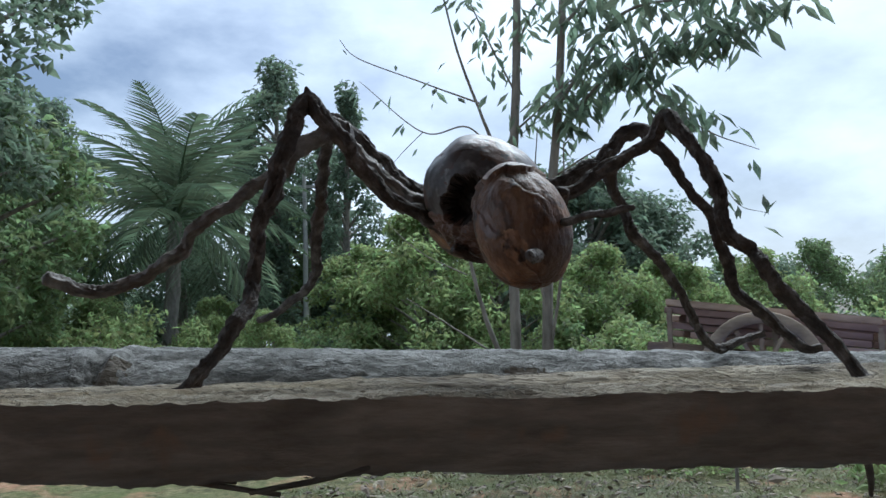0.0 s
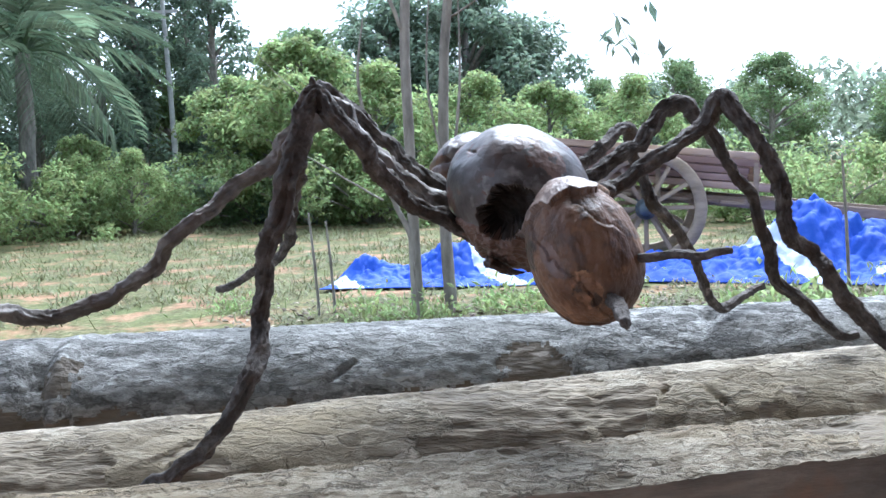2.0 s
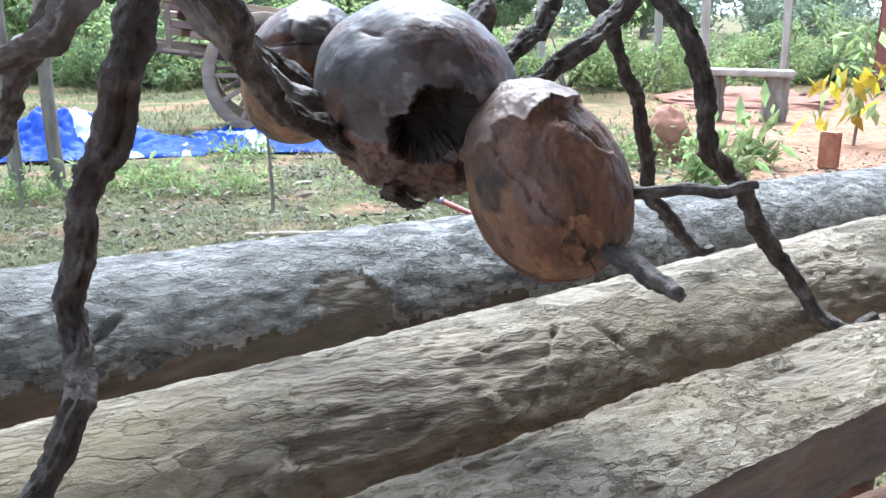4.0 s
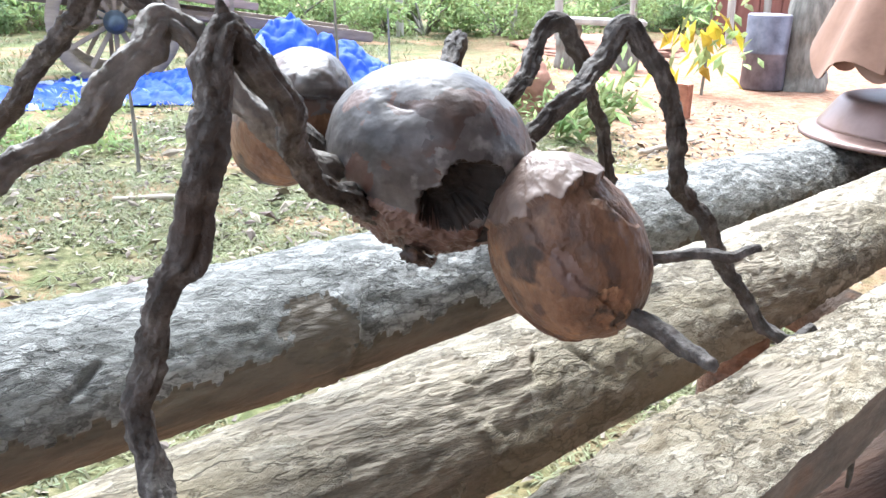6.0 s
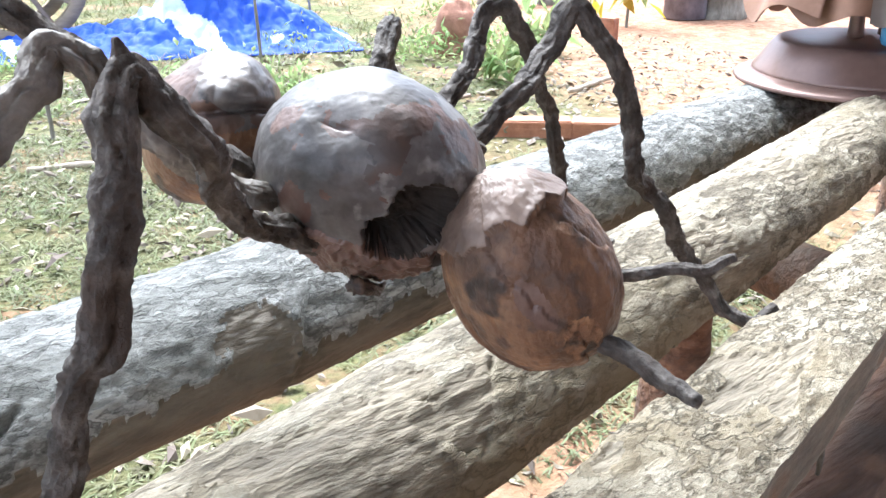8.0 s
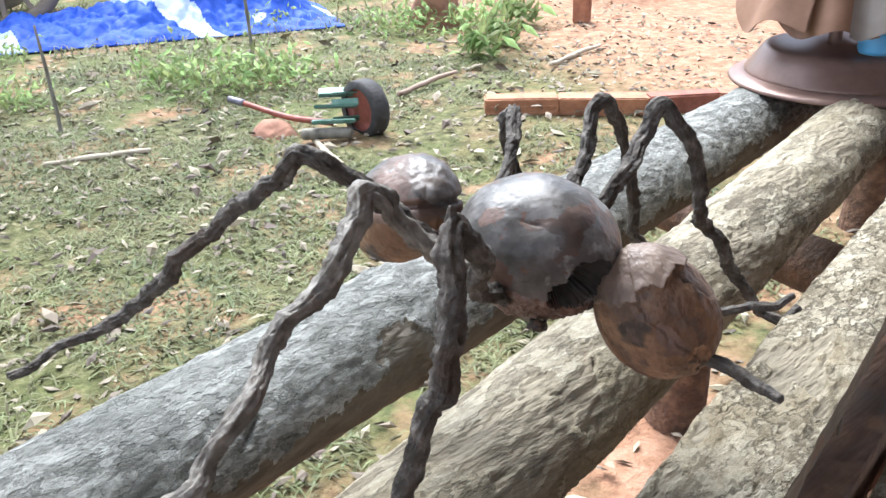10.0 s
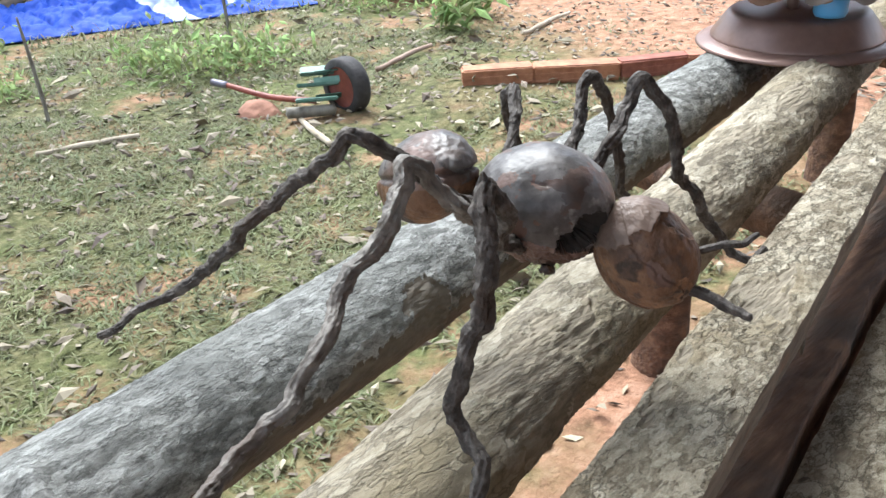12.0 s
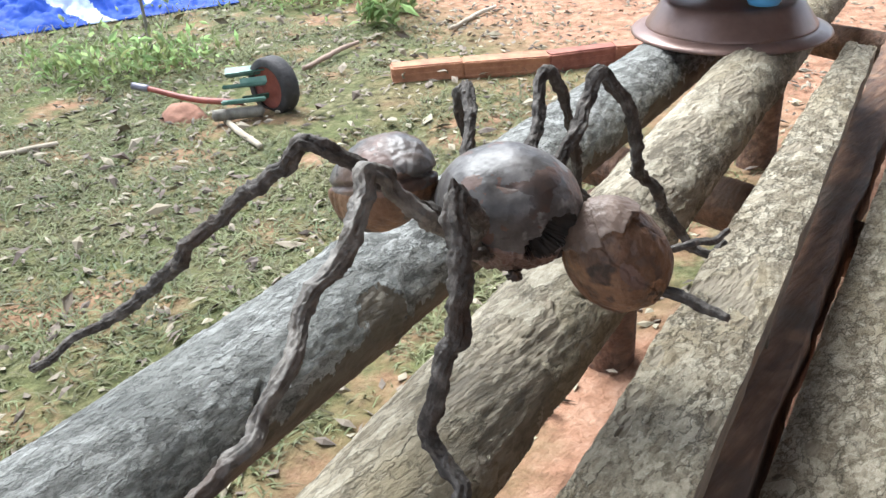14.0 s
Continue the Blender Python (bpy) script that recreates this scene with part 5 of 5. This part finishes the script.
def crown_mesh(name, clumps, per, size, mat, seed, droop=0.3, slim=0.45):
    rng = np.random.default_rng(seed)
    V, F = leaf_cards(cloud_places(clumps, per, rng), size, rng, droop, slim)
    return mesh_from(name, V, F, mat, smooth=False)


def broad_tree(height, spread, base, seed, mat, per=170, size=0.14, n=34, slender=False, trunk_r=0.1):
    """Meshes of a tree: tapered trunk with limbs, and a crown of clumps with gaps."""
    rng = np.random.default_rng(seed)
    clumps, limbs = [], [[(0, 0, -0.1, trunk_r), (0.05, 0.03, height * 0.35, trunk_r * 0.8), (0.0, 0.05, height * 0.7, trunk_r * 0.5), (0.05, 0, height * 0.95, trunk_r * 0.15)]]
    for i in range(n):
        h = base + (height - base) * (i + rng.uniform(0, 1)) / n
        t = (h - base) / (height - base)
        wide = spread * (0.45 + 0.55 * math.sin(math.pi * min(1, 0.15 + 0.85 * t))) * (1 - 0.55 * max(0, t - 0.6) / 0.4)
        if slender:
            wide = spread * (0.55 + 0.45 * math.sin(7 * t + seed)) * (1 - 0.6 * t)
        a, r = rng.uniform(0, 2 * np.pi), wide * math.sqrt(rng.uniform(0.1, 1))
        x, y = r * math.cos(a), r * math.sin(a)
        cr = spread * (rng.uniform(0.14, 0.26) if slender else rng.uniform(0.16, 0.3))
        clumps.append((x, y, h, cr))
        if i % 2 == 0:
            limbs.append([(0.03, 0.02, max(0.2, h - 0.45 * r - 0.2), trunk_r * 0.35), (x * 0.5, y * 0.5, h - 0.25 * r, trunk_r * 0.22), (x, y, h, trunk_r * 0.08)])
    return tubes_mesh("trunk", limbs, M_TRUNK, step=0.15, around=7), crown_mesh("crown", clumps, per, size, mat, seed)


def plant_tree(name, meshes, at, scale, turn, label, category, group=""):
    t = thing(name, at, turn, label, category, group)
    t.scale = scale if isinstance(scale, tuple) else (scale,) * 3
    for nm, me in zip(("trunk", "crown"), meshes):
        ob = new(nm, me)
        ob.parent = t
    return t


# tall slender trees
tall_a = broad_tree(6.0, 1.35, 0.8, 3, M_LEAF_DARK, per=90, size=0.14, n=90, slender=True)
tall_b = broad_tree(5.7, 1.05, 0.9, 5, M_LEAF_DARK, per=85, size=0.13, n=80, slender=True)
for (x, y, s, turn, m) in ((-5.4, 16.3, 1.0, 0, tall_a), (-6.3, 17.0, 0.92, 70, tall_b), (-4.05, 16.6, 0.97, 140, tall_b), (-4.8, 17.6, 0.8, 30, tall_a), (-9.8, 16.0, 0.9, 200, tall_a), (-8.3, 18.5, 0.85, 90, tall_b)):
    plant_tree("slender_tree", m, (x, y, 0), s, turn, "tall slender dark-green tree with loose airy foliage", "tree", "slender trees")
# broad trees behind
round_a = broad_tree(4.4, 2.2, 0.6, 11, M_LEAF_MID, per=230, size=0.17, n=60, trunk_r=0.16)
round_b = broad_tree(3.9, 1.9, 0.4, 12, M_LEAF_DARK, per=230, size=0.17, n=54, trunk_r=0.15)
round_c = broad_tree(2.6, 1.35, 0.15, 13, M_LEAF_LIGHT, per=240, size=0.12, n=46, trunk_r=0.08)
for (x, y, s, turn, m) in ((-1.2, 21.0, 1.12, 0, round_b), (0.6, 21.5, 1.2, 60, round_b), (1.9, 22.0, 1.0, 200, round_b), (3.9, 24.0, 0.6, 120, round_a), (-2.9, 19.5, 0.8, 30, round_a), (-5.5, 18.5, 0.8, 250, round_a), (-7.8, 17.5, 0.8, 10, round_b), (5.6, 26, 0.65, 45, round_b), (-8.6, 12.8, 0.85, 200, round_a), (-11.5, 15.0, 1.0, 300, round_b),
                           (11.0, 31.0, 0.85, 20, round_a), (15.5, 30.0, 0.8, 80, round_a), (20.0, 27.0, 0.85, 150, round_a), (8.0, 32.0, 0.85, 110, round_a),
                           (-7.3, 9.6, 0.9, 90, round_a)):
    plant_tree("broad_tree", m, (x, y, 0), s, turn, "broad green tree with a dense rounded crown", "tree", "broad trees")
for (x, y, s, turn) in ((-2.0, 13.0, 0.95, 0), (-0.9, 12.6, 0.8, 50), (0.4, 13.4, 0.75, 100), (-3.2, 13.8, 0.8, 150), (-5.0, 12.6, 0.5, 15), (-6.4, 11.8, 0.55, 250), (1.6, 14.2, 0.7, 320), (3.0, 15.0, 0.75, 60), (-4.2, 12.2, 0.42, 80)):
    plant_tree("shrub_tree", round_c, (x, y, 0), s, turn, "bushy light-green shrub at the field's edge", "shrub", "light shrubs")

# bushes along the edge of the field
bush_meshes = []
for sd, mt in ((21, M_LEAF_MID), (22, M_LEAF_LIGHT), (23, M_LEAF_DARK)):
    rng_b = np.random.default_rng(sd)
    cl = [(rng_b.normal() * 0.6, rng_b.normal() * 0.45, abs(rng_b.normal()) * 0.36 + 0.08, rng_b.uniform(0.1, 0.3)) for _ in range(30)]
    stems = [[(0, 0, -0.05, 0.02), (c[0] * 0.5, c[1] * 0.5, c[2] * 0.6, 0.012), (c[0], c[1], c[2], 0.004)] for c in cl[::3]]
    bush_meshes.append((tubes_mesh("stem", stems, M_TRUNK, step=0.1, around=5), crown_mesh("foliage", cl, 130, 0.085, mt, sd)))
rng_p = random.Random(4)
bushes = []
for i in range(54):
    f = i / 53
    az = radians(38 - 118 * f)                               # from the field's left round to its right
    d = 12.2 + 1.6 * math.sin(9 * f) + rng_p.uniform(-0.8, 1.6) - 1.0 * max(0, f - 0.6)
    bushes.append((-d * math.sin(az), d * math.cos(az), rng_p.uniform(0.6, 1.15) * (0.8 if f > 0.45 else 1), rng_p.uniform(0, 360), rng_p.choice((0, 1, 1, 1, 1) if f > 0.4 else (0, 0, 1, 1, 1, 2))))
for x, y, s, turn, m in bushes:
    t = thing("bush", (x, y, 0), turn, "leafy green bush along the field's edge", "bush", "bushes round the field")
    t.scale = (s, s, s)
    for nm, me in zip(("stem", "foliage"), bush_meshes[m]):
        ob = new(nm, me)
        ob.parent = t

# far woods closing the horizon, with haze painted into their leaf colour
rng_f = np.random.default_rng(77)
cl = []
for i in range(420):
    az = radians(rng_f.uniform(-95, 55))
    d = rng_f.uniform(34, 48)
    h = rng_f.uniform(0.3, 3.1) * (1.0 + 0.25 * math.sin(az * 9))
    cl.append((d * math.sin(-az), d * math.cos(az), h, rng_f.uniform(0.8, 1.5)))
tagged(part("far_woods", crown_mesh("far_woods", cl, 170, 0.42, M_LEAF_HAZE, 78), None), "distant woods along the horizon, green paled for haze", "woods", kind="stuff")


# coconut palm
def frond_mesh(length, seed):
    rng = np.random.default_rng(seed)
    n = 38
    V, F, k = [], [], 0
    t = np.linspace(0, 1, 14)
    spine = np.stack([length * t * (1 - 0.12 * t), 0 * t, length * (0.3 * t - 0.72 * t ** 2)], -1)
    v, q, caps = tube(np.c_[spine, 0.02 * (1 - t) + 0.004], 0.1, 5)
    V.append(v)
    tri = np.vstack([q[:, [0, 1, 2]], q[:, [0, 2, 3]], caps[:, :3]])
    F.append(tri)
    k = len(v)
    for i in range(n):
        u = 0.14 + 0.86 * (i + rng.uniform(-0.2, 0.2)) / n
        p = np.array([np.interp(u, t, spine[:, j]) for j in range(3)])
        ln = length * 0.25 * math.sin(math.pi * min(1, 0.18 + 0.8 * u)) + 0.05
        for s in (-1, 1):
            out = np.array([0.55, s * 0.8, -0.25 - 0.35 * rng.uniform(0, 1)])
            out /= np.linalg.norm(out)
            w = np.array([0.011, 0, 0.009])
            m_, e = p + out * ln * 0.55, p + out * ln + np.array([0, 0, -0.28 * ln])
            V.append(np.array([p - w, p + w, m_ + w, m_ - w, e]))
            F.append(np.array([[0, 1, 2], [0, 2, 3], [3, 2, 4]]) + k)
            k += 5
    return mesh_from("frond", np.vstack(V), np.vstack(F), M_PALM, smooth=False)


fronds = [frond_mesh(2.5, 31), frond_mesh(2.2, 32)]


def palm(at, height, count, scale, seed, label):
    rng = random.Random(seed)
    t = thing("coconut_palm", at, 0, label, "palm")
    t.scale = (scale,) * 3
    part("trunk", tubes_mesh("trunk", [[(0, 0, -0.1, 0.15), (0.05, 0, height * 0.4, 0.12), (0.1, 0.02, height, 0.1)]], M_TRUNK, step=0.12, around=12, lumps=0.15, lump_scale=8), None, t)
    for i in range(count):
        ob = new("frond", fronds[i % 2])
        ob.parent = t
        up = 82 - 128 * (i / count) ** 1.15 + rng.uniform(-8, 8)
        ob.matrix_basis = pose(0.1, 0.02, height + 0.02, 0, 0, i * 137.5 + rng.uniform(-10, 10)) @ pose(0, 0, 0, rng.uniform(-12, 12), -up, 0)
    return t


palm((-6.2, 13.5, 0), 2.5, 34, 1.04, 3, "young coconut palm with drooping feathery fronds")
palm((-9.3, 13.0, 0), 2.2, 22, 0.95, 6, "coconut palm half hidden at the field's edge")
palm((-2.9, 19.0, 0), 3.1, 14, 0.7, 9, "distant small palm rising above the shrubs")

# utility pole and cables
pole = thing("utility_pole", (-4.9, 16.6, 0), 0, "slim pale concrete utility pole with cables", "pole")
part("shaft", tubes_mesh("shaft", [[(0, 0, -0.1, 0.06), (0, 0, 1.8, 0.05), (-0.03, 0, 3.9, 0.04)]], M_CONCRETE, step=0.3, around=10), None, pole)
part("cross_arm", box(0.5, 0.05, 0.06, (-0.03, 0, 3.65), 0.008), M_CONCRETE, pole)
for z0, z1 in ((3.6, 2.6), (3.5, 2.45), (3.35, 2.25)):
    part("cable", tubes_mesh("cable", [[(-0.03, 0, z0, 0.008), (-4, -2.5, (z0 + z1) / 2 - 0.15, 0.008), (-9, -6, z1, 0.008)]], M_WIRE, step=0.4, around=5), None, pole)


# two young trees with drooping leaves, close to the bench
def drooping_leaves(branches, count, size, seed, mat):
    rng = np.random.default_rng(seed)
    P = []
    for b_ in branches:
        c = spline(np.c_[np.asarray(b_, float)[:, :3], np.ones(len(b_))], 0.02)[:, :3]
        P.append(c[rng.integers(0, len(c), count)] + rng.normal(size=(count, 3)) * np.array([0.06, 0.12, 0.045]))
    V, F = leaf_cards(np.vstack(P), size, rng, droop=0.72, slim=0.3)
    return mesh_from("leaves", V, F, mat, smooth=False)


young = thing("young_tree", (0, 0, 0), 0, "slim young tree with drooping dark leaves", "tree", "young trees")
part("trunk", tubes_mesh("trunk", [[(0.02, 4.93, -0.1, 0.036), (0.0, 4.95, 0.6, 0.032), (0.03, 4.98, 1.3, 0.028), (0.1, 5.0, 2.0, 0.024), (0.18, 5.0, 3.2, 0.018)]], M_TRUNK, step=0.05, around=12, lumps=0.12, lump_scale=6), None, young)
R1 = [[(0.1, 5.0, 1.95, 0.014), (0.45, 4.9, 2.4, 0.01), (0.9, 4.8, 2.42, 0.007), (1.35, 4.75, 2.36, 0.003)], [(0.1, 5.0, 1.8, 0.012), (0.42, 4.9, 2.1, 0.008), (0.62, 4.85, 1.95, 0.006), (0.8, 4.8, 1.78, 0.003)],
      [(0.42, 4.9, 2.1, 0.007), (0.75, 4.8, 2.2, 0.005), (1.05, 4.8, 2.28, 0.003)], [(0.62, 4.85, 1.95, 0.005), (0.85, 4.8, 1.72, 0.004), (1.12, 4.8, 1.6, 0.002)], [(0.14, 5.0, 2.4, 0.012), (0.5, 4.9, 2.7, 0.008), (1.1, 4.8, 2.6, 0.004)],
      [(0.08, 5.0, 1.55, 0.007), (0.3, 4.9, 1.66, 0.004), (0.55, 4.85, 1.72, 0.002)], [(0.9, 4.8, 1.5, 0.003), (1.0, 4.8, 1.32, 0.002), (1.14, 4.8, 1.27, 0.0015)]]
for b_ in R1:
    part("branch", tubes_mesh("branch", [b_], M_TRUNK, step=0.03, around=6, lumps=0.2), None, young)
part("leaves", drooping_leaves(R1[:3] + R1[4:5], 210, 0.14, 5, M_LEAF_DARK), None, young)
part("leaves", drooping_leaves(R1[3:4] + R1[6:], 16, 0.13, 6, M_LEAF_DARK), None, young)
young2 = thing("young_tree", (0, 0, 0), 0, "slim young tree with bare twigs on one side", "tree", "young trees")
part("trunk", tubes_mesh("trunk", [[(-0.16, 4.9, -0.1, 0.036), (-0.17, 4.92, 0.7, 0.03), (-0.17, 4.95, 1.4, 0.028), (-0.13, 4.98, 2.2, 0.024), (-0.1, 5.0, 3.2, 0.018)]], M_TRUNK, step=0.05, around=12, lumps=0.12, lump_scale=6), None, young2)
R2 = [[(-0.17, 4.95, 1.45, 0.012), (-0.33, 4.9, 1.9, 0.009), (-0.45, 4.88, 2.25, 0.007), (-0.55, 4.85, 2.7, 0.004)], [(-0.22, 4.93, 1.62, 0.006), (-0.4, 4.9, 1.82, 0.005), (-0.65, 4.88, 1.8, 0.004), (-1.0, 4.85, 2.1, 0.002)],
      [(-0.33, 4.9, 1.95, 0.006), (-0.66, 4.85, 2.08, 0.004), (-1.0, 4.8, 2.22, 0.003), (-1.1, 4.8, 2.33, 0.002)], [(-0.14, 4.96, 1.8, 0.007), (0.0, 4.95, 1.92, 0.005), (0.25, 4.9, 2.12, 0.003)], [(-0.65, 4.88, 1.8, 0.003), (-0.75, 4.86, 1.7, 0.002), (-0.86, 4.85, 1.58, 0.001)],
      [(-0.12, 5.0, 2.3, 0.008), (-0.02, 4.95, 2.5, 0.006), (0.15, 4.9, 2.6, 0.003)], [(-0.13, 4.97, 2.0, 0.006), (-0.3, 4.9, 2.35, 0.005), (-0.4, 4.9, 2.6, 0.003)], [(-0.16, 4.9, 0.35, 0.018), (-0.32, 4.9, 0.75, 0.014), (-0.42, 4.9, 1.2, 0.009), (-0.38, 4.9, 1.55, 0.004)],
      [(-0.32, 4.9, 0.6, 0.007), (-0.55, 4.88, 0.75, 0.005), (-0.75, 4.85, 0.88, 0.003)], [(-0.42, 4.9, 1.0, 0.005), (-0.7, 4.9, 1.15, 0.003), (-0.95, 4.9, 1.4, 0.0015)], [(0.0, 4.95, 0.5, 0.01), (0.1, 4.9, 1.1, 0.008), (0.12, 4.9, 1.7, 0.004)],
      [(0.02, 4.95, 0.7, 0.008), (-0.06, 4.9, 1.2, 0.006), (-0.02, 4.9, 1.8, 0.003)]]
for b_ in R2:
    part("branch", tubes_mesh("branch", [b_], M_TRUNK, step=0.03, around=6, lumps=0.2), None, young2)
part("leaves", drooping_leaves([R2[5], R2[6], R2[3]], 60, 0.1, 8, M_LEAF_DARK), None, young2)
part("leaves", drooping_leaves(R2[:3], 7, 0.09, 9, M_LEAF_DARK), None, young2)

# a leafy bough of a larger tree over the left of the field
big = broad_tree(5.2, 2.0, 2.3, 41, M_LEAF_DARK, per=260, size=0.16, n=46, trunk_r=0.16)
plant_tree("broad_tree", big, (-6.5, 7.7, 0), 1.0, 40, "large dark-leaved tree beside the field", "tree", "broad trees")

# low weeds and a yellowing plant
weed_rng = np.random.default_rng(9)


def weed_mesh(spread, height, count, size, mat, seed):
    rng = np.random.default_rng(seed)
    P = np.c_[rng.normal(size=(count, 2)) * spread, np.abs(rng.normal(size=count)) * height]
    V, F = leaf_cards(P, size, rng, 0.0, 0.35, up=0.5)
    return mesh_from("foliage", V, F, mat, smooth=False)


weeds = [weed_mesh(0.12, 0.05, 240, 0.05, M_LEAF_LIGHT, 1), weed_mesh(0.11, 0.06, 200, 0.055, M_LEAF_LIGHT, 2), weed_mesh(0.05, 0.12, 70, 0.13, M_LEAF_LIGHT, 3)]
for x, y, s, m in ((1.6, 4.21, 1.5, 0), (1.85, 4.1, 1.2, 0), (1.5, 4.5, 1.0, 1), (3.0, 4.6, 1.3, 0), (3.3, 4.4, 1.3, 1), (2.85, 3.75, 1.0, 2), (3.15, 3.9, 1.0, 2), (3.6, 4.2, 1.1, 2), (0.5, 4.7, 1.0, 1), (0.3, 4.9, 1.2, 0), (-0.4, 4.8, 1.0, 1), (-0.1, 4.75, 0.9, 0),
                   (1.0, 5.6, 1.0, 0), (2.6, 5.35, 1.0, 1), (-1.2, 5.2, 0.8, 0), (4.3, 5.9, 1.2, 0), (0.8, 4.6, 0.9, 1)):
    w_ = part("weed", weeds[m], None)
    w_.matrix_basis = pose(x, y, -0.01, 0, 0, 90 * s) @ Matrix.Scale(s, 4)
    tagged(w_, "low green weed tuft growing in the yard grass", "weed", "weeds in the grass", "stuff")
yp = thing("potted_shoot", (4.85, 4.62, 0), 0, "upright shoot with hanging yellow and green leaves", "plant")
part("stem", tubes_mesh("stem", [[(0, 0, -0.05, 0.012), (0.02, 0, 0.4, 0.01), (0, 0, 0.72, 0.006)]], M_TRUNK), None, yp)
yl, yf = leaf_cards(np.c_[weed_rng.normal(size=(26, 2)) * 0.12, weed_rng.uniform(0.15, 0.6, 26)], 0.2, weed_rng, 0.8, 0.4)
part("leaves", mesh_from("leaves", yl, yf, M_YELLOW, smooth=False), None, yp, "yellow hanging leaves")
yl, yf = leaf_cards(np.c_[weed_rng.normal(size=(60, 2)) * 0.16, weed_rng.uniform(0.2, 0.75, 60)], 0.15, weed_rng, 0.5, 0.4)
part("leaves", mesh_from("leaves", yl, yf, M_LEAF_LIGHT, smooth=False), None, yp)

# grass blades and dead leaves
def grass_mesh(name, count, xr, yr, length, seed, mat, flat=0.5):
    rng = np.random.default_rng(seed)
    x, y = rng.uniform(*xr, count * 2), rng.uniform(*yr, count * 2)
    q = np.stack([x, y, 0 * x], -1)
    thick = fbm(q * 1.7, 3, seed) + 0.4 * (fbm(q * 7, 2, seed + 1) - 0.5)
    keep = (thick > rng.uniform(0.4, 0.62, len(x))) & (y > 1.3 + 0.25 * x * 0 + 0.3 * (fbm(q * 2, 2, 5) - 0.3)) & (x - 0.45 * y < 1.2 + 1.2 * rng.uniform(0, 1, len(x)) ** 3)
    x, y = x[keep][:count], y[keep][:count]
    n = len(x)
    z = ground_height(x, y) - 0.004
    az, el = rng.uniform(0, 2 * np.pi, n), rng.uniform(0.05, 1.25, n) * (1 - flat) + 0.1
    L = length * rng.uniform(0.4, 1.3, n)
    d = np.stack([np.cos(az) * np.cos(el), np.sin(az) * np.cos(el), np.sin(el)], -1)
    s = np.stack([-np.sin(az), np.cos(az), 0 * az], -1) * (0.02 * length + 0.0012) * rng.uniform(0.6, 1.5, n)[:, None]
    p = np.stack([x, y, z], -1)
    m_ = p + d * (L * 0.55)[:, None]
    e = p + d * L[:, None] + np.c_[np.zeros((n, 2)), -0.25 * L]
    e[:, 2] = np.maximum(e[:, 2], z + 0.003)
    V = np.stack([p - s, p + s, m_ + s * 0.8, m_ - s * 0.8, e], 1).reshape(-1, 3)
    b_ = np.arange(n)[:, None] * 5
    F = np.vstack([b_ + np.array([[0, 1, 2]]), b_ + np.array([[0, 2, 3]]), b_ + np.array([[3, 2, 4]])])
    return mesh_from(name, V, F, mat, smooth=False)


tagged(part("grass", grass_mesh("grass", 75000, (-1.2, 4.2), (1.2, 5.2), 0.06, 3, M_GRASS), None), "short trampled grass, part green, part straw", "grass", kind="stuff")
tagged(part("grass", grass_mesh("grass_far", 60000, (-7, 8), (4.8, 13.0), 0.12, 4, M_GRASS, 0.3), None), "rough grass of the field", "grass", kind="stuff")
rng_l = np.random.default_rng(12)
lx, ly = rng_l.uniform(-1.2, 4.5, 6500), rng_l.uniform(1.2, 5.5, 6500)
LV, LF = leaf_cards(np.stack([lx, ly, ground_height(lx, ly) + 0.008], -1), 0.048, rng_l, 0.0, 0.4)
LV[:, 2] = np.clip(LV[:, 2], ground_height(LV[:, 0], LV[:, 1]) + 0.002, ground_height(LV[:, 0], LV[:, 1]) + 0.025)
tagged(part("leaf_litter", mesh_from("leaf_litter", LV, LF, M_LITTER, smooth=False), None), "dead brown leaves and straw scattered over the grass", "leaves", kind="stuff")
bx_, by_ = rng_l.uniform(-0.8, 3.2, 420), rng_l.uniform(1.5, 5.0, 420)
LV, LF = leaf_cards(np.stack([bx_, by_, ground_height(bx_, by_) + 0.012], -1), 0.08, rng_l, 0.0, 0.45)
LV[:, 2] = np.clip(LV[:, 2], ground_height(LV[:, 0], LV[:, 1]) + 0.004, ground_height(LV[:, 0], LV[:, 1]) + 0.045)
tagged(part("fallen_leaves", mesh_from("fallen_leaves", LV, LF, M_FALLEN, smooth=False), None), "larger curled pale dead leaves lying on the grass", "leaves", kind="stuff")
